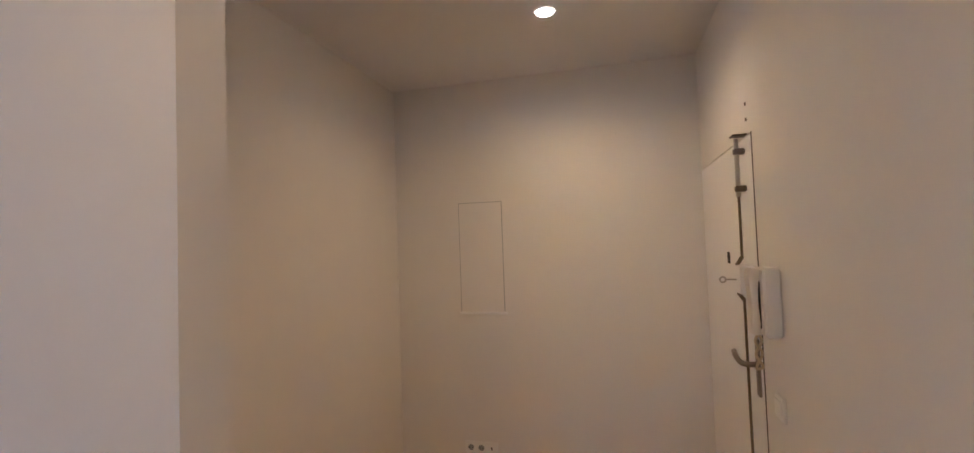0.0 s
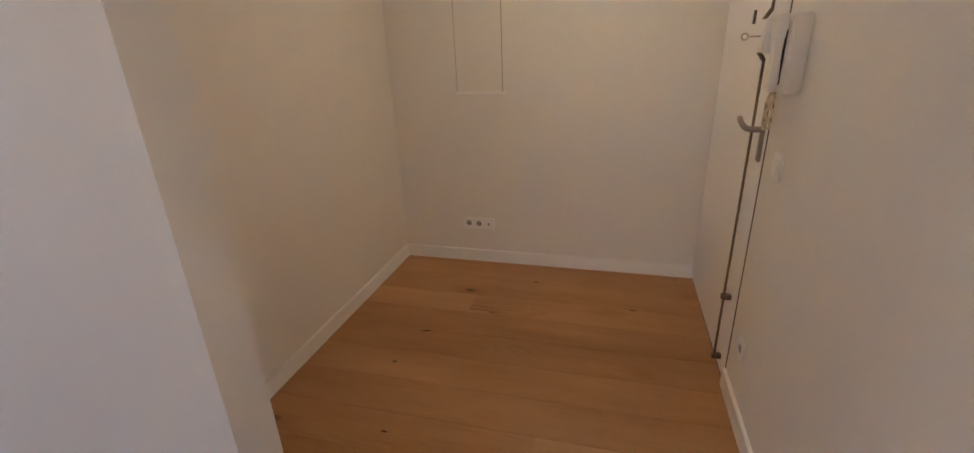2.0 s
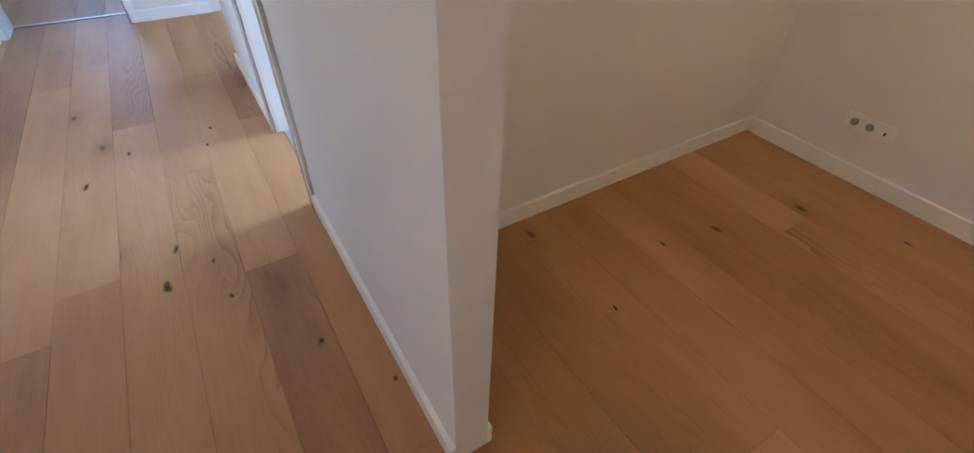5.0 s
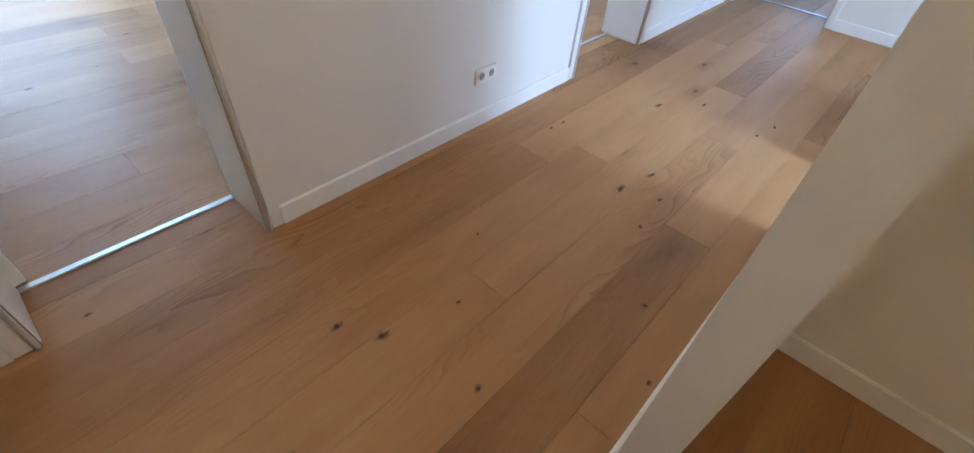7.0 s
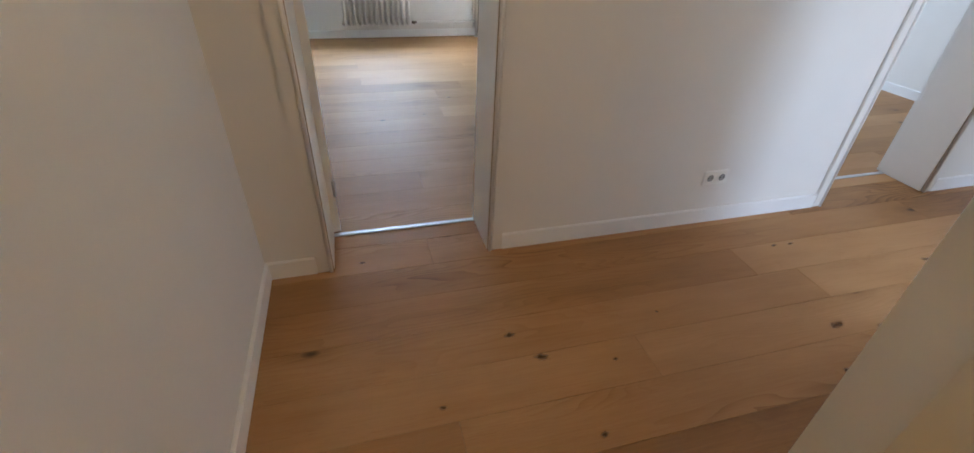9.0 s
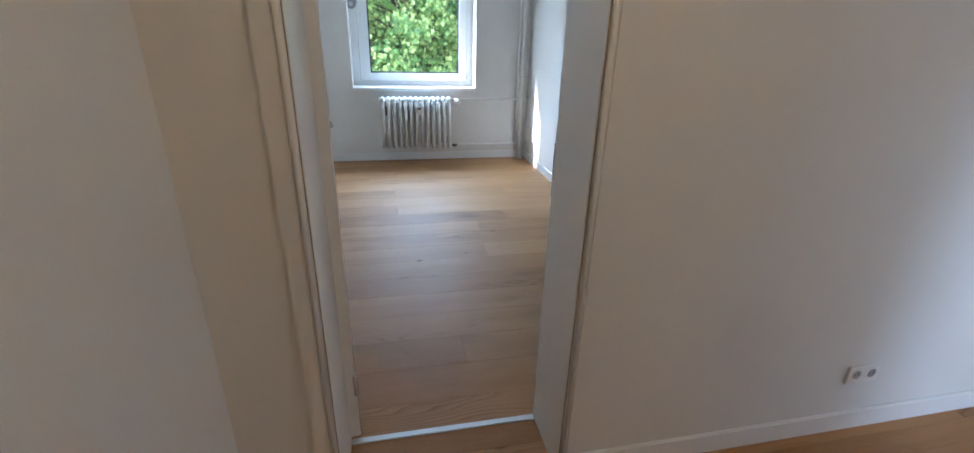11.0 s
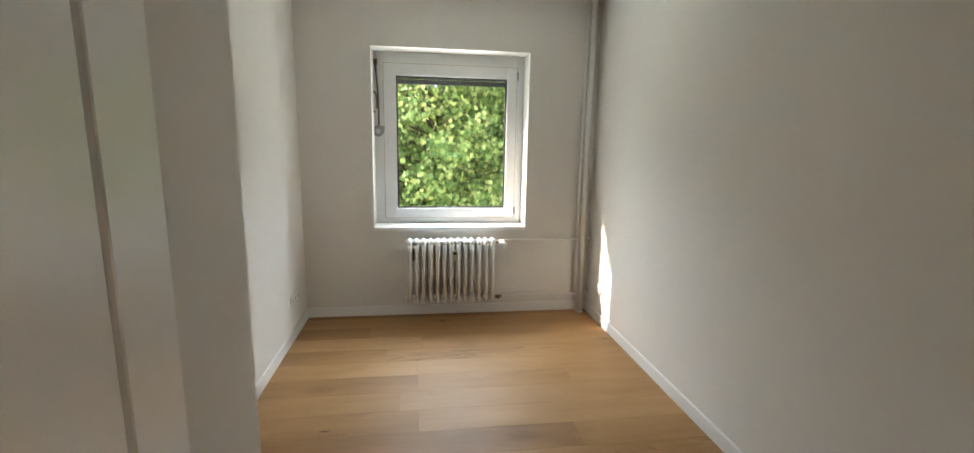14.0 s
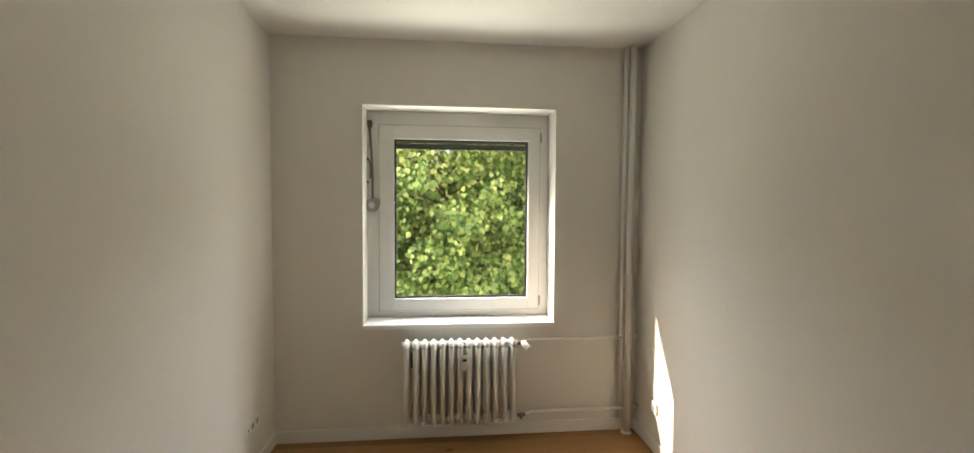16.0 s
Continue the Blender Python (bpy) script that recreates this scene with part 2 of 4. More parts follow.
def knot_material():
    """A knot: dark core, brown ring, fading into the board round it."""
    mat = bpy.data.materials.new("knot_wood")
    mat.use_nodes = True
    n, l = mat.node_tree.nodes, mat.node_tree.links
    p = n["Principled BSDF"]
    tc, nz, ln, add = n.new("ShaderNodeTexCoord"), n.new("ShaderNodeTexNoise"), n.new("ShaderNodeVectorMath"), n.new("ShaderNodeMath")
    info, off = n.new("ShaderNodeObjectInfo"), n.new("ShaderNodeVectorMath")
    ln.operation, add.operation, off.operation = "LENGTH", "MULTIPLY_ADD", "ADD"
    l.new(tc.outputs["Object"], off.inputs[0])
    l.new(info.outputs["Location"], off.inputs[1])
    l.new(off.outputs[0], nz.inputs["Vector"])
    nz.inputs["Scale"].default_value, nz.inputs["Detail"].default_value = 2.4, 5
    l.new(tc.outputs["Object"], ln.inputs[0])
    l.new(nz.outputs["Fac"], add.inputs[0])
    add.inputs[1].default_value = 1.1
    l.new(ln.outputs["Value"], add.inputs[2])
    ramp, cover = n.new("ShaderNodeValToRGB"), n.new("ShaderNodeMapRange")
    e = ramp.color_ramp.elements
    e[0].position, e[0].color = 0.70, (0.075, 0.038, 0.018, 1)
    e[1].position, e[1].color = 1.0, (0.19, 0.10, 0.04, 1)
    for key, value in (("From Min", 0.76), ("From Max", 1.28), ("To Min", 0.88), ("To Max", 0.0)):
        cover.inputs[key].default_value = value
    l.new(add.outputs[0], ramp.inputs[0])
    l.new(add.outputs[0], cover.inputs["Value"])
    l.new(ramp.outputs[0], p.inputs["Base Color"])
    l.new(cover.outputs[0], p.inputs["Alpha"])
    p.inputs["Roughness"].default_value = 0.55
    p.inputs["Specular IOR Level"].default_value = 0.2
    return mat


M_KNOT = knot_material()


# ------------------------------------------------------------------ builders
def box_into(bm, x0, x1, y0, y1, z0, z1, bevel=0.0, seg=1):
    sub = bmesh.new()
    bmesh.ops.create_cube(sub, size=1.0, matrix=Matrix.LocRotScale(((x0 + x1) / 2, (y0 + y1) / 2, (z0 + z1) / 2), None, (abs(x1 - x0), abs(y1 - y0), abs(z1 - z0))))
    if bevel:
        bmesh.ops.bevel(sub, geom=sub.edges[:], offset=bevel, segments=seg, affect="EDGES", clamp_overlap=True)
    merge(bm, sub)
    return bm


def merge(bm, sub, m=None):
    if m is not None:
        bmesh.ops.transform(sub, matrix=m, verts=sub.verts[:])
    me = bpy.data.meshes.new("tmp")
    sub.to_mesh(me)
    sub.free()
    bm.from_mesh(me)
    bpy.data.meshes.remove(me)
    return bm


def box(*dims, bevel=0.0, seg=1):
    return box_into(bmesh.new(), *dims, bevel=bevel, seg=seg)


def boxes(rows, bevel=0.0):
    bm = bmesh.new()
    for r in rows:
        box_into(bm, *r, bevel=bevel)
    return bm


def tube(points, radius, seg=12, closed_ends=True):
    """A round bar along a line of points."""
    bm = bmesh.new()
    rings = []
    pts = [Vector(p) for p in points]
    up = None
    for i, p in enumerate(pts):
        d = (pts[min(i + 1, len(pts) - 1)] - pts[max(i - 1, 0)]).normalized()
        ref = Vector((0, 0, 1)) if abs(d.z) < 0.9 else Vector((1, 0, 0))
        a = d.cross(ref).normalized() if up is None else (up - d * up.dot(d)).normalized()
        up = a
        b = d.cross(a)
        r = radius[i] if isinstance(radius, (list, tuple)) else radius
        rings.append([bm.verts.new(p + (a * math.cos(2 * math.pi * k / seg) + b * math.sin(2 * math.pi * k / seg)) * r) for k in range(seg)])
    for r0, r1 in zip(rings, rings[1:]):
        for k in range(seg):
            bm.faces.new((r0[k], r0[(k + 1) % seg], r1[(k + 1) % seg], r1[k]))
    if closed_ends:
        bm.faces.new(list(reversed(rings[0])))
        bm.faces.new(rings[-1])
    bmesh.ops.recalc_face_normals(bm, faces=bm.faces[:])
    for f in bm.faces:
        f.smooth = len(f.verts) == 4
    return bm


def part(name, bm, mat, parent=None, label=""):
    me = bpy.data.meshes.new(name)
    bm.to_mesh(me)
    bm.free()
    me.materials.append(mat)
    ob = new(name, me)
    if parent:
        ob.parent = parent
        ob.matrix_parent_inverse = Matrix.Identity(4)
    if label:
        ob["label"] = label
    return ob


def structure(name, bm, mat, label, category):
    return tagged(part(name, bm, mat), label, category, kind="structure")


def thing(name, label, category, group="", m=None):
    ob = tagged(new(name), label, category, group)
    if m is not None:
        ob.matrix_world = m
    return ob


# ------------------------------------------------------------------ plan (metres)
HH, HR = 2.54, 2.70          # ceiling of hall and alcove, of the rooms
AX, AY = 1.853, -3.63        # alcove: far side wall, back wall
PX, PY, PT = 1.117, -1.37, -1.465   # end of the partition, its hall face and its alcove face
NT = 0.28                    # depth of the wall with the room doors
D1, D2, D3 = (0.265, 0.945), (2.895, 3.655), (2.40, 3.07)
DH = 2.00
RX0, RX1, RY = -0.46, 2.045, 4.25
EX = 5.28
WX0, WX1, WZ0, WZ1 = 0.125, 1.438, 0.79, 2.268
OUT = 4.63
TOP = 2.9

W = lambda n, rows, lab: structure(n, boxes(rows), M_WALL, lab, "wall")
W("wall_west", [(-0.20, 0, AY, -3.615, 0, TOP), (-0.20, 0, -2.66, 0.0, 0, TOP), (-0.20, 0, -3.615, -2.66, 1.885, TOP), (-0.25, -0.20, AY, 0, 0, TOP)],
  "white painted plaster wall beside the entrance door")
W("wall_alcove_back", [(-0.25, AX + 0.1, AY - 0.2, AY, 0, TOP)], "white painted plaster wall behind the entrance alcove")
W("wall_alcove_side", [(AX, AX + 0.10, AY, PT, 0, TOP)], "white painted plaster side wall of the alcove")
W("wall_partition", [(PX, D3[0], PT, PY, 0, TOP), (D3[0], D3[1], PT, PY, DH, TOP), (D3[1], 4.06, PT, PY, 0, TOP), (4.06, EX, PT, PY, DH + 0.1, TOP)],
  "thin white partition wall between hall and alcove")
W("wall_north", [(-0.25, D1[0] - 0.02, 0, NT, 0, TOP), (D1[0] - 0.02, D1[1] + 0.02, 0, NT, DH + 0.02, TOP), (D1[1] + 0.02, D2[0] - 0.02, 0, NT, 0, TOP),
                 (D2[0] - 0.02, D2[1] + 0.02, 0, NT, DH + 0.02, TOP), (D2[1] + 0.02, 5.56, 0, NT, 0, TOP)], "white painted hall wall with room doors")
W("wall_east", [(EX, 5.56, PT, -0.80, 0, TOP), (EX, 5.56, -0.80, -0.06, DH, TOP), (EX, 5.56, -0.06, 0, 0, TOP)], "white painted wall at the end of the hall")
W("wall_room_west", [(RX0 - 0.2, RX0, NT, RY, 0, TOP), (RX0, 0.022, NT, 1.60, 0, TOP)], "white painted wall with a projecting pier")
W("wall_room_east", [(RX1, RX1 + 0.10, NT, RY, 0, TOP)], "white painted side wall of the bedroom")
W("wall_window", [(RX0 - 0.2, WX0, RY, OUT, -3, 3.2), (WX1, 3.2, RY, OUT, -3, 3.2), (WX0, WX1, RY, OUT, -3, WZ0 - 0.03), (WX0, WX1, RY, OUT, WZ1, 3.2),
                  (3.2, 4.4, RY, OUT, -3, 0.85), (3.2, 4.4, RY, OUT, 2.2, 3.2), (4.4, 5.6, RY, OUT, -3, 3.2)], "white painted outer wall with a deep window reveal")
W("wall_second_room", [(5.38, 5.56, NT, RY, 0, TOP)], "white painted side wall of the second room")
W("wall_south_rooms", [(AX + 0.1, 2.25, -4.62, -4.5, 0, TOP), (2.25, 3.25, -4.62, -4.5, 0, 0.9), (2.25, 3.25, -4.62, -4.5, 2.1, TOP), (3.25, 3.9, -4.62, -4.5, 0, TOP),
                       (3.9, 5.1, -4.62, -4.5, 0, 0.85), (3.9, 5.1, -4.62, -4.5, 2.15, TOP), (5.1, 5.56, -4.62, -4.5, 0, TOP),
                       (3.5, 3.6, -4.5, PT, 0, TOP), (EX + 0.02, 5.56, -4.5, PT, 0, TOP), (AX + 0.0, AX + 0.1, -4.62, AY - 0.2, 0, TOP)], "white painted walls of the rooms across the hall")
W("wall_end_room", [(5.56, 8.0, 0.6, 0.7, 0, TOP), (5.56, 8.0, -2.1, -2.0, 0, TOP), (8.0, 8.1, -2.0, -1.2, 0, TOP), (8.0, 8.1, 0.0, 0.6, 0, TOP), (8.0, 8.1, -1.2, 0.0, 0, 0.85), (8.0, 8.1, -1.2, 0.0, 2.15, TOP)],
  "white painted walls of the end room")
structure("ceiling_hall", boxes([(-0.25, EX, PY, 0, HH, TOP - 0.002), (0, AX, AY, PT, HH, TOP - 0.002), (0, PX, PT, PY, HH, TOP - 0.002)]), M_CEIL, "smooth white ceiling of hall and alcove", "ceiling")
structure("ceiling_rooms", boxes([(RX0, RX1, NT, RY, HR, TOP), (RX1 + 0.1, 5.38, NT, RY, HR, TOP), (AX + 0.1, 3.5, -4.5, PT, HR, TOP), (3.6, EX + 0.02, -4.5, PT, HR, TOP), (5.56, 8.0, -2.0, 0.6, HR, TOP)]),
          M_CEIL, "smooth white ceiling of the rooms", "ceiling")
# unseen slab and band, added above the ceilings to stop light leaking in
structure("roof_light_seal", box(-1.0, 8.4, -4.9, 4.9, 3.2, 3.4), M_STONE, "added grey slab above the flat, unseen, against light leaks", "slab")
structure("attic_light_seal", boxes([(-1.0, 8.4, -4.9, -4.8, TOP + 0.002, 3.2), (-1.0, -0.9, -4.8, 4.25, TOP + 0.002, 3.2), (8.3, 8.4, -4.8, 4.9, TOP + 0.002, 3.2), (5.6, 8.3, 4.3, 4.4, TOP + 0.002, 3.2)]), M_STONE, "added unseen band that closes the gap below the slab", "wall")
structure("floor_slab", box(-0.7, 8.2, -4.7, 4.24, -0.30, -0.013), M_DARK, "dark subfloor beneath the wooden boards", "floor")

# ------------------------------------------------------------------ baseboards
BH, BT = 0.083, 0.015


def baseboard(rows, label="white lacquered baseboard with a rounded top edge"):
    bm = bmesh.new()
    for x0, x1, y0, y1 in rows:
        sub = box(x0, x1, y0, y1, 0, BH)
        top = [e for e in sub.edges if all(v.co.z > BH - 1e-4 for v in e.verts)]
        bmesh.ops.bevel(sub, geom=top, offset=0.004, segments=2, affect="EDGES")
        merge(bm, sub)
    return structure("baseboard", bm, M_TRIM, label, "baseboard")


CW = 0.068
baseboard([(0, BT, -2.655, -BT), (0, D1[0] - CW, -BT, 0), (D1[1] + CW, D2[0] - CW, -BT, 0), (D2[1] + CW, EX - 0.0, -BT, 0)])
baseboard([(0.0, AX, AY, AY + BT), (AX - BT, AX, AY + BT, PT - BT), (PX, AX, PT - BT, PT)])
baseboard([(PX, D3[0] - CW, PY, PY + BT), (D3[1] + CW, 4.06, PY, PY + BT), (EX - BT, EX, PY, -0.86)])
baseboard([(RX0, RX1, RY - BT, RY), (RX1 - BT, RX1, NT, RY - BT), (RX0, RX0 + BT, 1.60 + BT, RY - BT), (RX0, 0.022 + BT, 1.60, 1.60 + BT), (0.022, 0.022 + BT, NT, 1.60)])
baseboard([(5.38 - BT, 5.38, NT, RY), (RX1 + 0.1, 5.36, RY - BT, RY), (3.6, EX, -4.5, -4.5 + BT), (7.985, 8.0, -2, 0.6)])


# ------------------------------------------------------------------ door frames
def door_frame(name, x0, x1, y0, y1, strip_y, sign, label):
    """Lacquered lining through the wall, casings on the hall face and a metal strip under the door. sign: which way the hall lies."""
    ob = tagged(new(name), label, "door frame", kind="structure")
    hall = y0 if sign < 0 else y1
    proud = 0.018 * sign
    for side, xa, xb in ((0, x0 - 0.02, x0), (1, x1, x1 + 0.02)):
        part("jamb", box(xa, xb, y0, y1 - 0.014, 0, DH + 0.02, bevel=0.002), M_TRIM, ob)
        xr = (xa, xb - 0.012) if side == 0 else (xa + 0.012, xb)
        part("rebate", box(*xr, y1 - 0.014, y1 + 0.012, 0, DH + 0.02, bevel=0.001), M_TRIM, ob)
    part("head", box(x0, x1, y0, y1, DH, DH + 0.02, bevel=0.002), M_TRIM, ob)
    for xa, xb in ((x0 - CW, x0 - 0.020), (x1 + 0.020, x1 + CW)):
        part("casing", box(xa, xb, *sorted((hall, hall + 0.8 * proud)), 0, DH + CW, bevel=0.004, seg=2), M_CASING, ob)
    for x in (x0 - 0.0125, x1 + 0.0125):
        part("edge_bead", tube([(x, hall + 0.012 * sign, 0), (x, hall + 0.012 * sign, DH + 0.012)], 0.0078, 14), M_CASING, ob, "rounded bead beside the jamb")
    # brown strips put the shade of the groove beside the bead into colour
    for xa, xb in ((x0 - 0.0050, x0 - 0.0022), (x1 + 0.0022, x1 + 0.0050)):
        part("bead_groove_shade", box(xa, xb, *sorted((hall + 0.001 * sign, hall + 0.004 * sign)), 0, DH, bevel=0.0005), M_SEAM, ob, "brown strip painted as the shaded groove beside the bead")
    part("casing", box(x0 - 0.019, x1 + 0.019, *sorted((hall, hall + 0.8 * proud)), DH + 0.013, DH + CW, bevel=0.005, seg=2), M_CASING, ob)
    part("floor_strip", box(x0, x1, strip_y - 0.014, strip_y + 0.014, 0, 0.006, bevel=0.003, seg=2), M_STRIP, ob, "matt aluminium strip")
    return ob


f1 = door_frame("door_1", D1[0], D1[1], 0.0, NT, 0.255, -1, "white lacquered door frame with casing, bedroom doorway")
part("strike_plate", box(D1[1] - 0.0015, D1[1] + 0.010, 0.2645, 0.2675, 0.90, 1.07, bevel=0.0005), M_BRONZE, f1, "dark metal strike plate")
door_frame("door_2", D2[0], D2[1], 0.0, NT, 0.24, -1, "white lacquered door frame with casing, open doorway")
door_frame("door_3", D3[0], D3[1], PT, PY, -1.42, 1, "white lacquered door frame in the partition wall")
fe = tagged(new("door_4"), "white lacquered opening at the end of the hall", "door frame", kind="structure")
part("jamb", box(EX, 5.56, -0.82, -0.80, 0, DH, bevel=0.002), M_TRIM, fe)
part("jamb", box(EX, 5.56, -0.06, -0.04, 0, DH, bevel=0.002), M_TRIM, fe)
part("casing", box(EX - 0.018, EX, -0.86, -0.806, 0, DH + CW, bevel=0.005, seg=2), M_TRIM, fe)
part("casing", box(EX - 0.018, EX, -0.054, -0.016, 0, DH + CW, bevel=0.005, seg=2), M_TRIM, fe)
part("floor_strip", box(5.53, 5.555, -0.80, -0.06, 0, 0.006, bevel=0.003), M_STRIP, fe, "matt aluminium strip")


# ------------------------------------------------------------------ bedroom door, standing open
def door_leaf():
    """A panelled leaf 0.69 wide: hinge at the origin, it runs along +x, its seen face at y = 0."""
    ob = thing("bedroom_door", "white lacquered panel door standing open, steel lever handle", "door", m=pose(0.298, 0.272, 0.0, 0, 0, 102.5))
    wd, hh, th = 0.69, 1.985, 0.040
    st, sr = 0.078, 0.205
    panels = ((0.98, 1.86), (0.16, 0.80))
    rails = [(0.0, 0.16), (0.80, 0.98), (1.86, hh)]
    for xa, xb in ((0, st), (wd - sr, wd)):
        part("stile", box(xa, xb, 0, th, 0.012, hh, bevel=0.002), M_TRIM, ob)
    for za, zb in rails:
        part("rail", box(st, wd - sr, 0, th, max(za, 0.012), zb), M_TRIM, ob)
    for za, zb in panels:
        bm = box(st, wd - sr, 0.014, th - 0.014, za, zb)
        sub = bmesh.new()
        x0, x1 = st + 0.026, wd - sr - 0.010
        lo = [sub.verts.new((x, 0.0141, z)) for x, z in ((x0, za + .026), (x1, za + .026), (x1, zb - .026), (x0, zb - .026))]
        k = 0.010
        hi = [sub.verts.new((x, 0.002, z)) for x, z in ((x0 + k, za + .026 + k), (x1 - k, za + .026 + k), (x1 - k, zb - .026 - k), (x0 + k, zb - .026 - k))]
        for i in range(4):
            sub.faces.new((lo[i], lo[(i + 1) % 4], hi[(i + 1) % 4], hi[i]))
        sub.faces.new(hi)
        bmesh.ops.recalc_face_normals(sub, faces=sub.faces[:])
        merge(bm, sub)
        part("panel", bm, M_TRIM, ob)
    hx, hz = 0.628, 1.034
    h = part("rosette", tube([(hx, 0.0, hz), (hx, -0.009, hz)], 0.026, 24), M_STEEL, ob, "brushed steel rosette")
    lever = [(hx, -0.009, hz), (hx, -0.050, hz), (hx - 0.004, -0.056, hz), (hx - 0.012, -0.058, hz), (hx - 0.120, -0.058, hz)]
    part("lever", tube(lever, 0.0095, 16), M_STEEL, h)
    k = part("key_rosette", tube([(hx, 0.0, hz - 0.078), (hx, -0.008, hz - 0.078)], 0.026, 24), M_STEEL, ob, "brushed steel keyhole plate")
    part("keyhole", box(hx - 0.003, hx + 0.003, -0.0088, -0.008, hz - 0.092, hz - 0.068), M_BLACK, k)
    part("latch_plate", box(wd, wd + 0.0015, 0.010, 0.030, 0.93, 1.13, bevel=0.0004), M_STEEL, ob)
    for z in (0.25, 1.75):
        part("hinge", tube([(-0.012, 0.004, z - 0.04), (-0.012, 0.004, z + 0.04)], 0.007, 12), M_STEEL, ob)
    return ob


door_leaf()


# ------------------------------------------------------------------ entrance door and what hangs beside it
def entrance_door():
    ob = thing("entrance_door", "white flush entrance door, closed, with a bar lock", "door")
    part("leaf", box(-0.045, 0.003, -3.608, -2.668, 0.008, 1.878, bevel=0.002), M_TRIM, ob)
    # near-black strips stand for the shade in the gap round the leaf
    part("leaf_gap_shade", boxes([(-0.03, 0.0015, -2.668, -2.660, 0.0, 1.885), (-0.03, 0.0015, -3.608, -2.668, 0.0, 0.007)]), M_DARK, ob, "dark strip painted as the shaded gap round the leaf")
    y, x = -2.752, 0.030
    part("upper_rod", tube([(x, y, 1.43), (x, y, 1.875)], 0.0048, 12), M_BRONZE, ob, "aged metal locking rod")
    part("lower_rod", tube([(x, y, 1.28), (x, y, 0.055)], 0.0048, 12), M_BRONZE, ob, "aged metal locking rod")
    part("rod_sleeve", tube([(x, y, 1.66), (x, y, 1.878)], 0.008, 14), M_STEEL, ob)
    for z in (1.83, 1.69, 0.36, 0.07):
        part("rod_bracket", box(0.003, x + 0.011, y - 0.012, y + 0.012, z - 0.011, z + 0.011, bevel=0.003, seg=2), M_BRONZE, ob)
    part("top_catch", boxes([(0.0, 0.050, y - 0.012, y + 0.040, 1.884, 1.889)], bevel=0.001), M_BRONZE, ob)
    lock = part("lock_box", box(0.003, 0.052, y - 0.045, y + 0.058, 1.300, 1.405, bevel=0.005, seg=2), M_TRIM, ob, "white lock case")
    for z0, z1 in ((1.405, 1.435), (1.300, 1.275)):
        part("rod_link", tube([(0.044, y - 0.02, z0), (x, y, z1)], 0.007, 10), M_BRONZE, lock)
    part("key", tube([(0.052, y, 1.352), (0.090, y, 1.352)], 0.0026, 10), M_STEEL, lock)
    ring = [(0.100 + 0.010 * math.cos(a), y + 0.001, 1.352 + 0.010 * math.sin(a)) for a in np.linspace(math.pi, 3 * math.pi, 17)]
    part("key_bow", tube(ring, 0.0028, 8), M_STEEL, lock)
    part("peephole_cover", box(0.003, 0.008, -3.090, -3.060, 1.395, 1.445, bevel=0.0015), M_BLACK, ob, "small black peephole cover")
    hy, hz = -2.706, 1.050
    plate = part("handle_plate", box(0.003, 0.012, hy - 0.018, hy + 0.018, 0.935, 1.145, bevel=0.0042, seg=2), M_AGED, ob, "long worn steel handle plate")
    pts = [(0.012, hy, hz), (0.046, hy, hz), (0.058, hy - 0.008, hz + 0.002), (0.064, hy - 0.025, hz + 0.006), (0.066, hy - 0.07, hz + 0.016), (0.060, hy - 0.115, hz + 0.022)]
    part("lever", tube(pts, [0.010, 0.010, 0.010, 0.0098, 0.0095, 0.009], 14), M_AGED, plate)
    for z in (1.999, 1.941):
        part("screw", tube([(0.0, y + 0.035, z), (0.003, y + 0.035, z)], 0.006, 10), M_BRONZE, ob)
    return ob


entrance_door()


def intercom():
    ob = thing("intercom_handset", "white wall intercom with a corded handset", "intercom")
    part("base", box(0.0, 0.050, -2.545, -2.440, 1.195, 1.412, bevel=0.006, seg=2), M_HANDSET, ob)
    bm = bmesh.new()
    prof = [(0.058, 1.410), (0.064, 1.385), (0.058, 1.33), (0.055, 1.28), (0.062, 1.225), (0.056, 1.197), (0.036, 1.200), (0.032, 1.235), (0.038, 1.28), (0.038, 1.345), (0.030, 1.375), (0.032, 1.408)]
    a = [bm.verts.new((x + 0.018, -2.532, z)) for x, z in prof]
    b = [bm.verts.new((x + 0.018, -2.474, z)) for x, z in prof]
    bm.faces.new(a)
    bm.faces.new(list(reversed(b)))
    for i in range(len(prof)):
        j = (i + 1) % len(prof)
        bm.faces.new((a[j], a[i], b[i], b[j]))
    bmesh.ops.recalc_face_normals(bm, faces=bm.faces[:])
    bmesh.ops.bevel(bm, geom=bm.edges[:], offset=0.003, segments=2, affect="EDGES", clamp_overlap=True)
    part("handset", bm, M_HANDSET, ob)
    # black block stands for the shade in the slit behind the handset
    part("handset_gap_shade", box(0.050, 0.054, -2.530, -2.476, 1.220, 1.370), M_BLACK, ob, "black block painted as the shaded gap behind the handset")
    cord = []
    for i in range(60):
        u = i / 59
        d = math.sin(math.pi * u)
        side = (1 if u < 0.5 else -1) * 0.011 * math.sin(2.6 * math.pi * d)
        cord.append((0.056 + side, -2.500 + 0.7 * side, 1.198 - 0.110 * d))
    part("coiled_cord", tube(cord, 0.0042, 8), M_CORD, ob, "cream coiled cord")


intercom()


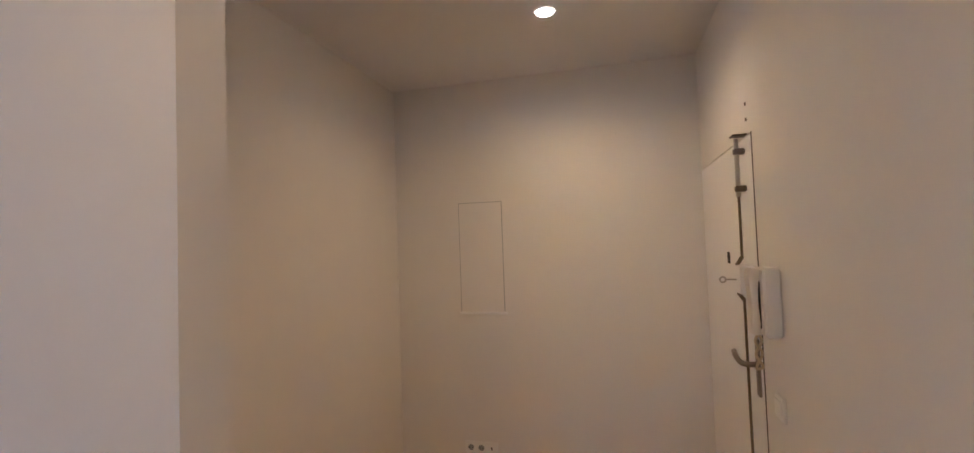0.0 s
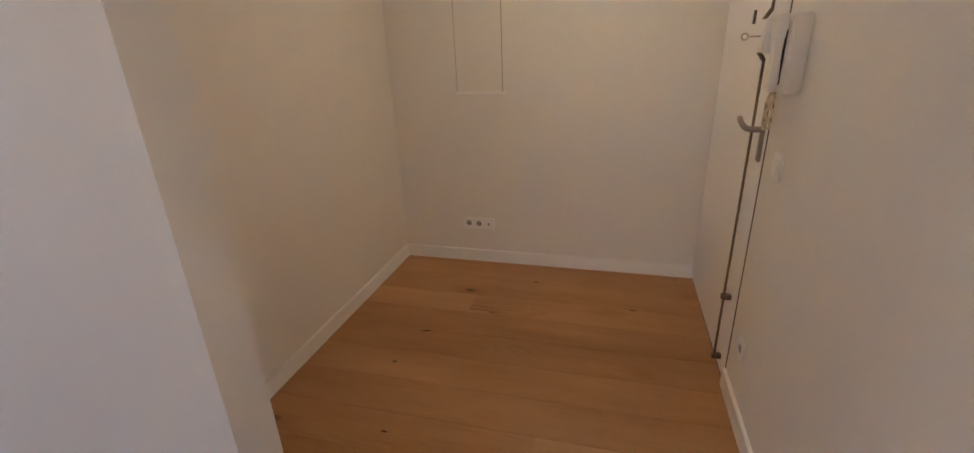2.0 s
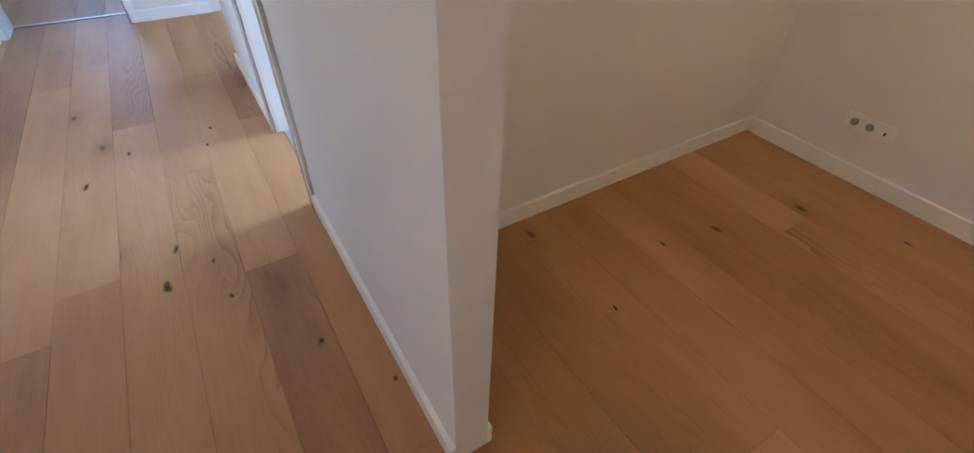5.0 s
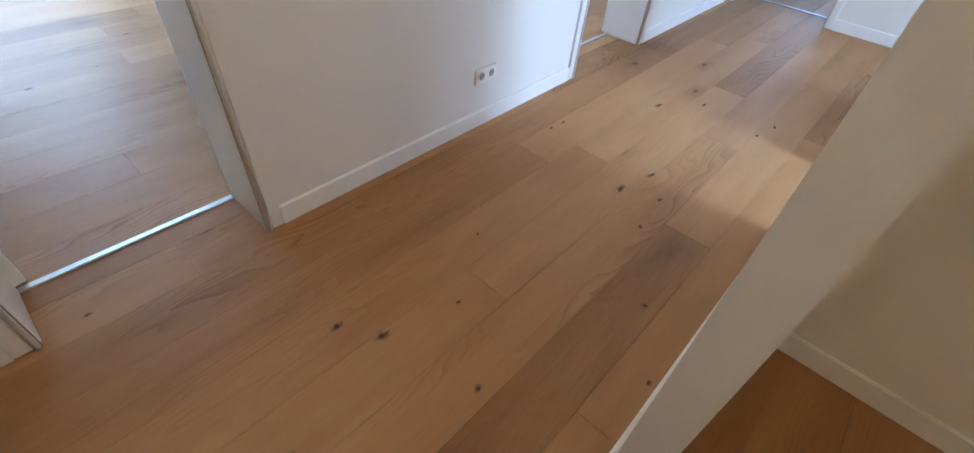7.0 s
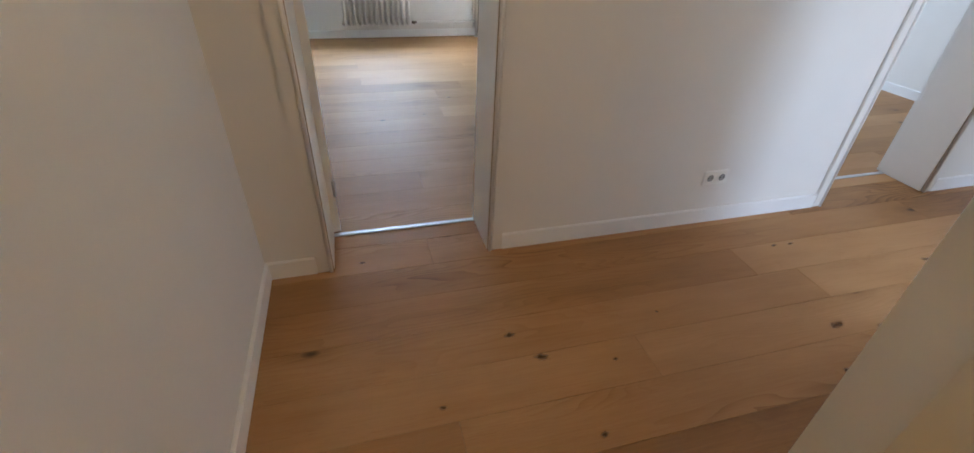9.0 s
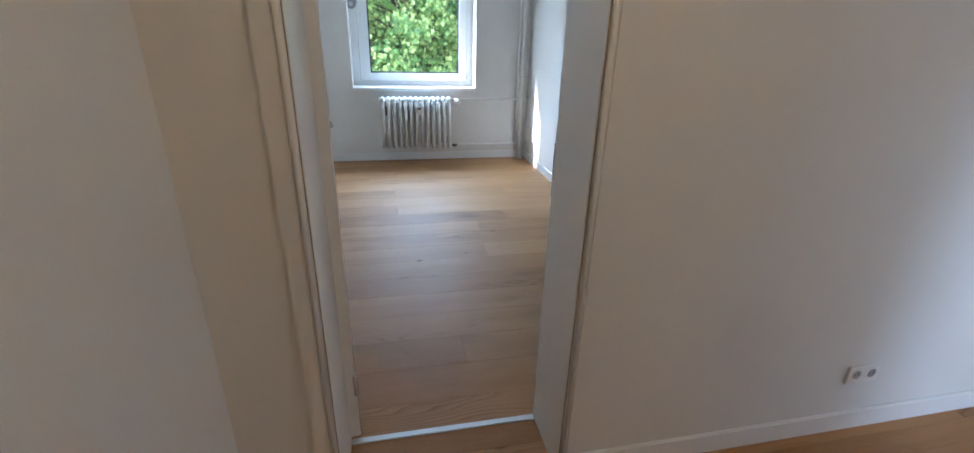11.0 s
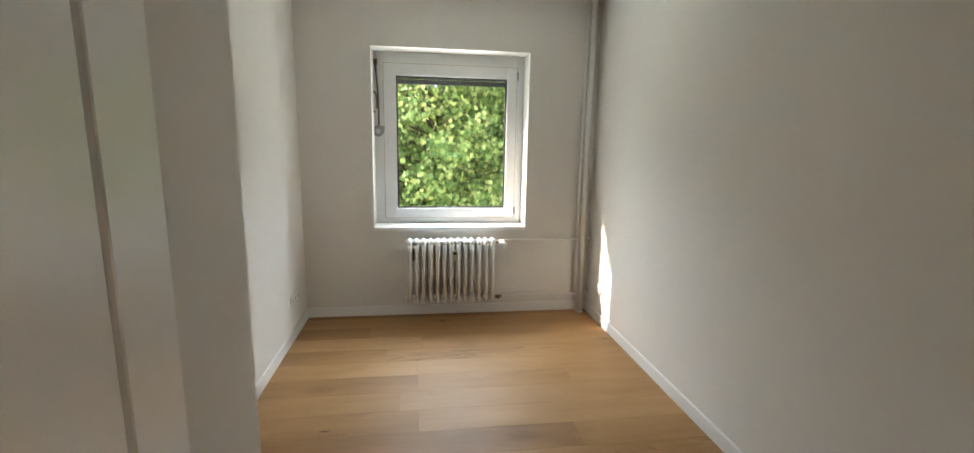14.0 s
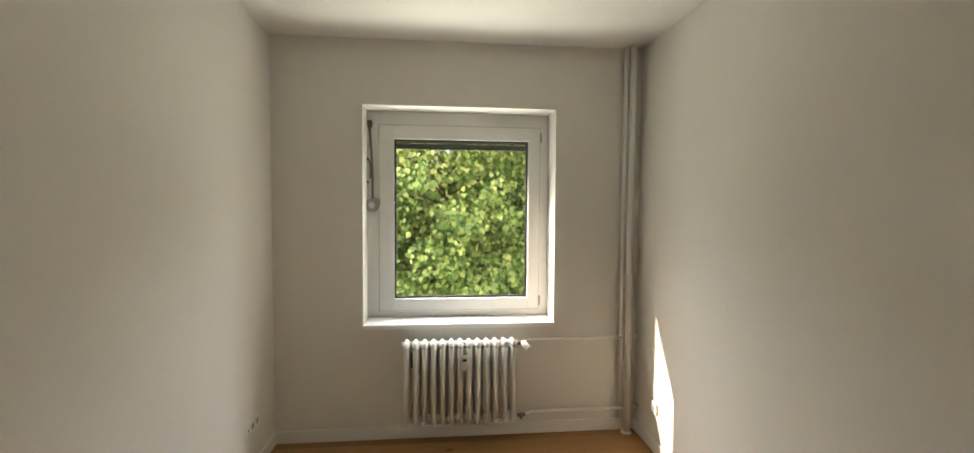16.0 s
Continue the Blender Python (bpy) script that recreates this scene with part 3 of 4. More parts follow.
def wall_switch():
    ob = thing("light_switch", "white rocker light switch on the wall", "switch")
    part("frame", box(0, 0.009, -2.535, -2.455, 0.930, 1.010, bevel=0.003, seg=2), M_SOCKET, ob)
    part("rocker", box(0.009, 0.015, -2.523, -2.467, 0.942, 0.998, bevel=0.003, seg=2), M_SOCKET, ob)


wall_switch()


def socket_strip(label, m, n, hole=True, half=None):
    """A framed row of n round sockets; it lies in the xz plane, facing -y. half: index of an insert that is no power socket."""
    ob = thing("power_socket", label, "socket", m=m)
    pitch, hgt = 0.066, 0.076
    w = hgt + pitch * (n - 1)
    part("frame", box(-w / 2, w / 2, -0.010, 0, -hgt / 2, hgt / 2, bevel=0.003, seg=2), M_SOCKET, ob)
    for i in range(n):
        x = (i - (n - 1) / 2) * pitch
        if i == half:
            ins = part("data_insert", box(x - 0.026, x + 0.026, -0.012, -0.010, -0.026, 0.026, bevel=0.001), M_SOCKET, ob)
            part("port", box(x - 0.004, x + 0.004, -0.0126, -0.012, -0.008, 0.008), M_BLACK, ins)
            continue
        rim = bmesh.new()
        ang = [2 * math.pi * k / 24 for k in range(24)]
        rows = [[rim.verts.new((x + r * math.cos(a), y, r * math.sin(a))) for a in ang] for r, y in ((0.0235, -0.010), (0.0235, -0.0125), (0.0195, -0.0125), (0.0185, -0.0105))]
        for r0, r1 in zip(rows, rows[1:]):
            for k in range(24):
                rim.faces.new((r0[k], r0[(k + 1) % 24], r1[(k + 1) % 24], r1[k]))
        bmesh.ops.recalc_face_normals(rim, faces=rim.faces[:])
        s = part("socket_cup", rim, M_SOCKET, ob)
        # flat disc: the shade of the recess is put into its grey
        well_shade = bmesh.new()
        bmesh.ops.create_circle(well_shade, cap_ends=True, segments=24, radius=0.0188, matrix=pose(x, -0.0105, 0, 90, 0, 0))
        part("well_shade", well_shade, M_GREY, s, "grey disc painted as the shaded recess")
        for dx in (-0.0095, 0.0095):
            part("pin_hole", tube([(x + dx, -0.0105, 0), (x + dx, -0.0112, 0)], 0.0032, 10), M_BLACK, s)
    return ob


socket_strip("white double wall socket above the hall baseboard", pose(2.103, 0, 0.260), 2)
socket_strip("white double wall socket near the hall end", pose(4.632, 0, 0.262), 2)
socket_strip("white triple wall socket in the alcove", pose(1.325, AY, 0.268, 0, 0, 180), 3, half=2)
socket_strip("white triple wall socket low in the bedroom", pose(RX0, 3.86, 0.305, 0, 0, 90), 3, half=0)
socket_strip("white single wall socket beside the heating pipes", pose(RX1, 3.93, 0.285, 0, 0, -90), 1)
socket_strip("white single wall socket below the light switch", pose(0, -2.50, 0.285, 0, 0, 90), 1)


def meter_panel():
    ob = thing("meter_panel", "white painted meter flap set in the alcove wall", "panel")
    x0, x1, z0, z1, y = 1.150, 1.424, 1.098, 1.775, AY
    part("flap", box(x0, x1, y, y + 0.003, z0, z1, bevel=0.001), M_WALL, ob)
    # flat grey strips painted as the shadow line round the flap
    part("edge_gap_shade", boxes([(x0 - 0.004, x0, y, y + 0.0012, z0, z1), (x1, x1 + 0.003, y, y + 0.0012, z0, z1), (x0 - 0.004, x1 + 0.003, y, y + 0.0012, z1, z1 + 0.003)]), M_GREY, ob, "thin grey strip painted as a shadow gap")
    part("ledge", box(x0 - 0.020, x1 + 0.010, y, y + 0.012, z0 - 0.016, z0, bevel=0.003), M_TRIM, ob)


meter_panel()


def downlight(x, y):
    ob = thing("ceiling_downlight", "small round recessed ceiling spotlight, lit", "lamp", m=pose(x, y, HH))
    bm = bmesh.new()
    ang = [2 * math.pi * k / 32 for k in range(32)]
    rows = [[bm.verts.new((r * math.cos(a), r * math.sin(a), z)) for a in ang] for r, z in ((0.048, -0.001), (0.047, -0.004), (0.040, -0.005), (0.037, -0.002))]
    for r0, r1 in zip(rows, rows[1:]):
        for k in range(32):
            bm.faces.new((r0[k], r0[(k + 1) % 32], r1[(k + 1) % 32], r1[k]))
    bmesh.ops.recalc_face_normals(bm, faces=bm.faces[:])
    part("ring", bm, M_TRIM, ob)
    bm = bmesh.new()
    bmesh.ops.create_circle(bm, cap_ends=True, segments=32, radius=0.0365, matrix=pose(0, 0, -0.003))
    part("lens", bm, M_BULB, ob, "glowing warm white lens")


# alcove fixture first; the two hall fixtures are unseen additions for the hall lamps
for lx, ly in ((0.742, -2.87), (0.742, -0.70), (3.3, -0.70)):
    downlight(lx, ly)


# ------------------------------------------------------------------ window
def window():
    ob = tagged(new("window_1"), "white plastic tilt window with one sash, closed", "window", kind="structure")
    f0, f1 = 4.475, 4.545                   # depth of the fixed frame
    sx0, sx1, sz0, sz1 = 0.205, 1.375, 0.835, 2.175
    gx0, gx1, gz0, gz1 = 0.313, 1.288, 0.922, 2.075
    a, b, c, d = WX0, WX1, WZ0, WZ1
    for r in ((a, sx0, f0, f1, c, d), (sx1, b, f0, f1, c, d), (sx0, sx1, f0, f1, sz1, d), (sx0, sx1, f0, f1, c, sz0)):
        part("window_frame", box(*r, bevel=0.002), M_PVC, ob)
    s0, s1 = 4.458, 4.535
    for r in ((sx0 + .003, gx0, s0, s1, sz0 + .003, sz1 - .003), (gx1, sx1 - .003, s0, s1, sz0 + .003, sz1 - .003), (gx0, gx1, s0, s1, gz1, sz1 - .003), (gx0, gx1, s0, s1, sz0 + .003, gz0)):
        part("sash", box(*r, bevel=0.005, seg=2), M_PVC, ob)
    # brown strips painted for the shade in the gap round the sash
    for r in ((sx0 - .002, sx0 + .002, sz0 - .002, sz1 + .002), (sx1 - .002, sx1 + .002, sz0 - .002, sz1 + .002), (sx0 + .002, sx1 - .002, sz1 - .002, sz1 + .002), (sx0 + .002, sx1 - .002, sz0 - .002, sz0 + .002)):
        part("sash_seam_shade", box(r[0], r[1], f0 - 0.0015, f0 + 0.004, r[2], r[3]), M_SEAM, ob, "thin brown strip painted as the shaded seam round the sash")
    t = 0.013
    for r in ((gx0, gx0 + t, 4.490, 4.512, gz0, gz1), (gx1 - t, gx1, 4.490, 4.512, gz0, gz1), (gx0 + t, gx1 - t, 4.490, 4.512, gz1 - t, gz1), (gx0 + t, gx1 - t, 4.490, 4.512, gz0, gz0 + t)):
        part("gasket", box(*r), M_BLACK, ob, "black rubber gasket")
    pane = part("pane", box(gx0 + .002, gx1 - .002, 4.513, 4.517, gz0 + .002, gz1 - .002), M_GLASS, ob)
    pane.visible_shadow = False
    # handle, hinges
    hp = part("handle_base", box(0.236, 0.262, 4.448, 4.458, 1.475, 1.535, bevel=0.003), M_PVC, ob)
    part("handle", box(0.240, 0.258, 4.415, 4.430, 1.395, 1.515, bevel=0.005, seg=2), M_PVC, hp)
    part("handle_neck", tube([(0.249, 4.448, 1.503), (0.249, 4.425, 1.503)], 0.008, 12), M_PVC, hp)
    for z in (2.10, 0.90):
        part("hinge", tube([(sx1 + 0.002, 4.452, z - 0.035), (sx1 + 0.002, 4.452, z + 0.035)], 0.007, 12), M_GREY, ob)
    return ob


window()
structure("window_sill", box(WX0 - 0.004, WX1 + 0.008, RY - 0.020, 4.474, 0.758, 0.789, bevel=0.004, seg=2), M_TRIM, "white lacquered inner window sill", "sill")
structure("outer_sill", box(WX0, WX1, 4.546, OUT + 0.04, 0.76, 0.80, bevel=0.003), M_STRIP, "zinc outer window sill", "sill")


def roller_shutter():
    ob = thing("roller_shutter", "grey roller shutter, drawn up, only its edge showing", "shutter")
    for i in range(4):
        z = 2.018 + i * 0.045
        part("slat", box(0.150, 1.420, 4.585, 4.597, z, z + 0.041, bevel=0.004), M_SHUTTER, ob)
    for x in (0.128, 1.415):
        part("guide_rail", box(x, x + 0.022, 4.575, 4.61, 0.80, 2.26), M_PVC, ob)


roller_shutter()


def belt_winder():
    ob = thing("belt_winder", "grey shutter belt with a wall winder", "shutter winder")
    part("case", tube([(0.158, 4.470, 1.600), (0.158, 4.440, 1.600)], 0.048, 24), M_GREY, ob)
    part("arm", box(0.150, 0.215, 4.445, 4.470, 1.60, 1.645, bevel=0.006), M_GREY, ob)
    part("spool", tube([(0.158, 4.4405, 1.600), (0.158, 4.434, 1.600)], 0.022, 20), M_STRIP, ob)
    part("guide", box(0.128, 0.160, 4.445, 4.475, 2.15, 2.20, bevel=0.004), M_BRONZE, ob)

    def ribbon(pts, w=0.016):
        bm = bmesh.new()
        rows = []
        for x, y, z in pts:
            rows.append([bm.verts.new((x - w / 2, y, z)), bm.verts.new((x + w / 2, y, z)), bm.verts.new((x + w / 2, y - 0.0018, z)), bm.verts.new((x - w / 2, y - 0.0018, z))])
        for r0, r1 in zip(rows, rows[1:]):
            for k in range(4):
                bm.faces.new((r0[k], r0[(k + 1) % 4], r1[(k + 1) % 4], r1[k]))
        bm.faces.new(rows[0])
        bm.faces.new(list(reversed(rows[-1])))
        bmesh.ops.recalc_face_normals(bm, faces=bm.faces[:])
        return bm

    part("belt", ribbon([(0.143 + 0.012 * u + 0.014 * math.sin(2.6 * u), 4.450 - 0.02 * math.sin(math.pi * u), 2.16 - 0.53 * u) for u in np.linspace(0, 1, 20)]), M_BELT, ob)
    loop = [(0.132 + 0.020 * math.cos(a), 4.440, 1.845 + 0.085 * math.sin(a)) for a in np.linspace(-0.7, 2 * math.pi - 1.3, 24)]
    part("slack_loop", tube(loop, 0.006, 8), M_BELT, ob)


belt_winder()


# ------------------------------------------------------------------ radiator and pipes
def radiator():
    ob = thing("radiator", "white enamelled column radiator below the window", "radiator")
    n, x0, x1, z0, z1 = 13, 0.424, 1.128, 0.150, 0.706
    pitch = (x1 - x0) / (n - 1)
    ya, yb = 4.085, 4.195
    member = None
    for i in range(n):
        bm = bmesh.new()
        for y in (ya, yb):
            merge(bm, tube([(0, y, z0 + 0.035), (0, y, z1 - 0.035)], 0.0165, 12))
        # heads: flattened bridges that join the columns above and below
        for zc, up in ((z1 - 0.03, 1), (z0 + 0.03, -1)):
            sub = bmesh.new()
            bmesh.ops.create_uvsphere(sub, u_segments=16, v_segments=10, radius=1.0)
            for v in sub.verts:
                v.co = Vector((v.co.x * 0.026 * (1.0 - 0.25 * abs(v.co.z)), v.co.y * 0.076, v.co.z * 0.036))
            for f in sub.faces:
                f.smooth = True
            merge(bm, sub, Matrix.Translation((0, (ya + yb) / 2, zc)))
            merge(bm, tube([(0, ya, zc - 0.012), (0, ya - 0.004, zc + up * 0.030)], [0.0165, 0.006], 12))
        if member is None:
            member = part("member", bm, M_RAD, ob)
            member.location = (x0, 0, 0)
            data = member.data
        else:
            bm.free()
            o = new("member", data)
            o.parent = ob
            o.location = (x0 + i * pitch, 0, 0)
    for z in (z1 - 0.03, z0 + 0.03):
        part("manifold", tube([(x0 - 0.034, (ya + yb) / 2, z), (x1 + 0.034, (ya + yb) / 2, z)], 0.024, 16), M_RAD, ob)
    for x in (x0 + 0.032, x1 - 0.03):
        part("bracket", box(x - 0.011, x + 0.011, yb + 0.014, RY, 0.50, 0.60, bevel=0.002), M_BRONZE, ob)
    m = part("heat_meter", box(0.778, 0.824, 4.052, 4.074, 0.525, 0.622, bevel=0.004, seg=2), M_SOCKET, ob, "cream heat cost meter")
    part("display", box(0.787, 0.815, 4.0508, 4.052, 0.586, 0.604), M_BLACK, m)
    # thermostat valve, return valve
    v = part("valve_body", tube([(x1 + 0.03, 4.14, 0.676), (x1 + 0.075, 4.14, 0.676)], 0.013, 14), M_BRONZE, ob)
    part("thermostat_head", tube([(x1 + 0.07, 4.14, 0.678), (x1 + 0.080, 4.125, 0.672), (x1 + 0.105, 4.06, 0.652)], [0.016, 0.022, 0.021], 20), M_PVC, v, "white thermostat head")
    part("return_valve", tube([(x1 + 0.03, 4.14, 0.180), (x1 + 0.095, 4.14, 0.180)], [0.013, 0.011], 14), M_BRONZE, ob)
    part("return_cap", tube([(x1 + 0.060, 4.14, 0.180), (x1 + 0.060, 4.105, 0.175)], 0.011, 12), M_BRONZE, ob)
    return ob


radiator()


def heating_pipes():
    ob = thing("heating_pipes", "white painted vertical heating riser with two branch pipes", "pipe")
    px, py = 1.958, 4.180
    part("riser", tube([(px, py, 0.0), (px, py, HR)], 0.0225, 20), M_RAD, ob)
    part("second_riser", tube([(px - 0.040, py + 0.030, 0.10), (px - 0.040, py + 0.030, HR)], 0.014, 16), M_RAD, ob)
    part("floor_collar", tube([(px, py, 0.0), (px, py, 0.010), (px, py, 0.014)], [0.040, 0.038, 0.026], 24), M_RAD, ob)
    part("ceiling_collar", tube([(px, py, HR - 0.012), (px, py, HR)], [0.028, 0.040], 24), M_RAD, ob)
    part("flow_pipe", tube([(1.200, 4.145, 0.676), (1.235, 4.185, 0.678), (1.26, 4.200, 0.678), (px - 0.04, 4.200, 0.678)], 0.0085, 12), M_RAD, ob)
    part("return_pipe", tube([(1.215, 4.145, 0.180), (1.25, 4.185, 0.176), (1.28, 4.195, 0.175), (px, 4.195, 0.172)], 0.0115, 12), M_RAD, ob)
    for z in (0.680, 0.176):
        part("wall_branch", tube([(px, py, z), (px + 0.05, py + 0.01, z + 0.003), (RX1, py + 0.02, z + 0.012)], 0.010, 12), M_RAD, ob)
    return ob


heating_pipes()


# ------------------------------------------------------------------ outside: lawn, trees
structure("ground", box(-60, 60, OUT, 120, -3.2, -3.0), M_GROUND, "dark lawn and soil in the garden", "ground")
structure("backdrop", box(-40, 40, 26, 26.5, -3, 3.0), M_LEAF2, "distant dark green hedge", "hedge")


def leaf_shape():
    """A heart-shaped leaf of unit length in the xy plane, folded along its rib."""
    pts = [(0, 0, 0), (0.42, 0.12, 0.10), (0.47, 0.42, 0.12), (0.25, 0.78, 0.06), (0, 1.0, -0.04), (-0.25, 0.78, 0.06), (-0.47, 0.42, 0.12), (-0.42, 0.12, 0.10)]
    faces = [(0, 1, 2, 3), (0, 3, 4), (0, 4, 5), (0, 5, 6, 7)]
    return np.array(pts), faces


def foliage(name, rng, centres, count, size, mat, parent, spread):
    pts, faces = leaf_shape()
    verts, polys = [], []
    for _ in range(count):
        c = centres[rng.randrange(len(centres))]
        p = Vector((rng.gauss(c[0], spread), rng.gauss(c[1], spread), rng.gauss(c[2], spread * 0.7)))
        s = size * rng.uniform(0.65, 1.25)
        m = Matrix.LocRotScale(p, Euler((rng.uniform(-2.3, -0.7), rng.uniform(-0.7, 0.7), rng.uniform(-1.3, 1.3) + (math.pi if rng.random() < 0.25 else 0))), (s, s, s))
        base = len(verts)
        verts += [tuple(m @ Vector(q)) for q in pts]
        polys += [tuple(base + i for i in f) for f in faces]
    me = bpy.data.meshes.new(name)
    me.from_pydata(verts, [], polys)
    me.materials.append(mat)
    ob = new(name, me)
    ob.parent = parent
    return ob


def tree(label, x, y, top, reach, leaves, size, mat, seed, low=-0.6, sprays=60, spread=0.20):
    rng = random.Random(seed)
    ob = thing("tree", label, "tree", group="garden trees")
    trunk = [(x, y, -3.0)]
    for i in range(1, 7):
        trunk.append((x + rng.uniform(-0.08, 0.08) * i, y + rng.uniform(-0.06, 0.06) * i, -3.0 + (top + 2.6) * i / 6))
    part("trunk", tube(trunk, [0.075 - 0.010 * i for i in range(7)], 10), M_BARK, ob)
    centres = []
    for _ in range(sprays):
        k = rng.uniform(0.30, 0.98)
        z = -3.0 + (top + 2.6) * k
        a, r = rng.uniform(0, 2 * math.pi), reach * rng.uniform(0.35, 1.0) * (1.0 if z < top * 0.6 else 0.75)
        end = (x + r * math.cos(a), y + r * math.sin(a) * 0.7, min(max(z + rng.uniform(0.0, 0.9), low), top))
        mid = (x + 0.5 * r * math.cos(a), y + 0.35 * r * math.sin(a), z + 0.25)
        bm = tube([(x, y, z), mid, end], [0.016, 0.010, 0.003], 6)
        part("branch", bm, M_BARK, ob)
        for u in (0.35, 0.6, 0.8, 1.0):
            centres.append(tuple(mid[i] + (end[i] - mid[i]) * u for i in range(3)))
    foliage("crown", rng, centres, leaves, size, mat, ob, spread)
    return ob


tree("leafy young linden tree with yellow-green leaves outside the window", 0.75, 7.5, 2.7, 1.7, 15000, 0.069, M_LEAF, 11, sprays=120, spread=0.15)
tree("leafy linden tree with yellowing leaves beside the window", -1.1, 7.9, 2.9, 1.6, 11000, 0.069, M_LEAF, 12, sprays=100, spread=0.15)
tree("leafy linden tree with fresh green leaves in the garden", 2.6, 7.8, 2.9, 1.7, 11000, 0.069, M_LEAF, 13, sprays=100, spread=0.15)
for i, (tx, ty) in enumerate(((-3.2, 10.5), (-0.6, 10.0), (1.8, 10.6), (4.2, 10.2), (6.5, 11.0))):
    tree("dense dark green garden tree behind the lindens", tx, ty, 4.6, 2.1, 6500, 0.11, M_LEAF2, 30 + i, low=-2.0, sprays=50, spread=0.34)


# ------------------------------------------------------------------ floor boards
PW, GAP = 0.195, 0.0004
floor = tagged(new("floor"), "oiled oak plank floor with dark knots", "floor", kind="structure")
floor_far = tagged(new("floor_second_rooms"), "oiled oak plank floor of the rooms beyond the hall", "floor", kind="structure")


def board(x0, x1, y0, y1, parent, look_of):
    """One board: its top edges are eased; the mesh lies round its own middle."""
    cx, cy, hx, hy = (x0 + x1) / 2, (y0 + y1) / 2, (x1 - x0) / 2 - GAP, (y1 - y0) / 2 - GAP
    c, t = 0.0006, 0.012
    v = [(sx * hx, sy * hy, -t) for sx, sy in ((-1, -1), (1, -1), (1, 1), (-1, 1))]
    v += [(sx * hx, sy * hy, -c) for sx, sy in ((-1, -1), (1, -1), (1, 1), (-1, 1))]
    v += [(sx * (hx - c), sy * (hy - c), 0) for sx, sy in ((-1, -1), (1, -1), (1, 1), (-1, 1))]
    f = [(8, 9, 10, 11)]
    for i in range(4):
        j = (i + 1) % 4
        f += [(i, j, 4 + j, 4 + i), (4 + i, 4 + j, 8 + j, 8 + i)]
    me = bpy.data.meshes.new("board")
    me.from_pydata(v, [], f)
    me.materials.append(M_WOOD)
    ob = new("board", me)
    ob.parent = parent
    ob.location = (cx, cy, 0)
    ob.color = (*look_of, 0, 1)          # tone and strength of the grain, read by the wood
    return ob


def lay(x0, x1, y0, y1, origin, seed, parent, known=(), pitch=PW):
    """Rows of boards along x, their joints staggered. known: row number -> joints and (tone, grain) of the boards between them."""
    rng = random.Random(seed)
    known = dict(known)
    k = math.floor((y0 - origin) / pitch + 1e-6)
    while origin + k * pitch < y1 - 1e-4:
        y = origin + k * pitch
        ya, yb = max(y, y0), min(y + pitch, y1)
        joints, looks = known.get(k, ((), ()))
        if not joints:
            joints = [x0 + rng.uniform(0.5, 2.4)]
            while joints[-1] < x1 - 0.4:
                joints.append(joints[-1] + rng.uniform(1.9, 2.4))
        ends = [x0, *(j for j in joints if x0 + 0.3 < j < x1 - 0.3), x1]
        for i, (xa, xb) in enumerate(zip(ends, ends[1:])):
            own = (0.5 + 0.5 * max(-1, min(1, rng.gauss(0.08, 0.42))), rng.choice((0.12, 0.2, 0.35, 0.7, 1.0)))
            if yb - ya > 0.012:
                board(xa, xb, ya, yb, parent, looks[i] if i < len(looks) else own)
        k += 1


HALL = ((-1, ((2.30, 4.5), ((0.64, 0.25), (0.70, 0.3)))), (0, ((2.09, 4.2), ((0.36, 0.3), (0.74, 0.2)))), (1, ((1.3, 3.4), ((0.40, 0.9), (0.36, 0.4)))),
        (-2, ((1.35, 3.5), ((0.66, 0.25), (0.72, 0.3)))), (-3, ((0.63, 2.9), ((0.32, 0.8), (0.62, 0.7), (0.6, 0.4)))), (-4, ((2.11, 4.0), ((0.14, 1.0), (0.72, 0.2)))),
        (-5, ((1.2, 3.3), ((0.5, 0.4), (0.58, 0.2)))))
ALCOVE = tuple((k, ((0.72,) if k == -9 else (1.22,) if k == -14 else (9.0,), ())) for k in range(-17, -4))
BEDROOM = ((5, ((1.35,), ((0.20, 0.2), (0.42, 0.3)))), (6, ((0.5,), ((0.48, 0.3), (0.74, 0.2)))), (8, ((0.49, 1.5), ((0.26, 0.2), (0.42, 0.2), (0.55, 0.2)))), (4, ((1.1,), ((0.58, 0.4), (0.5, 0.8)))),
           (3, ((-0.1, 1.9), ((0.6, 0.3), (0.55, 0.9)))), (0, ((1.7,), ((0.42, 1.0), (0.4, 0.8)))), (-1, ((0.2,), ((0.66, 0.3), (0.70, 0.25)))), (9, ((0.48,), ((0.7, 0.2), (0.55, 0.3)))),
           (14, ((0.9,), ((0.20, 0.3), (0.3, 0.3)))), (13, ((1.0,), ((0.72, 0.2), (0.66, 0.2)))))
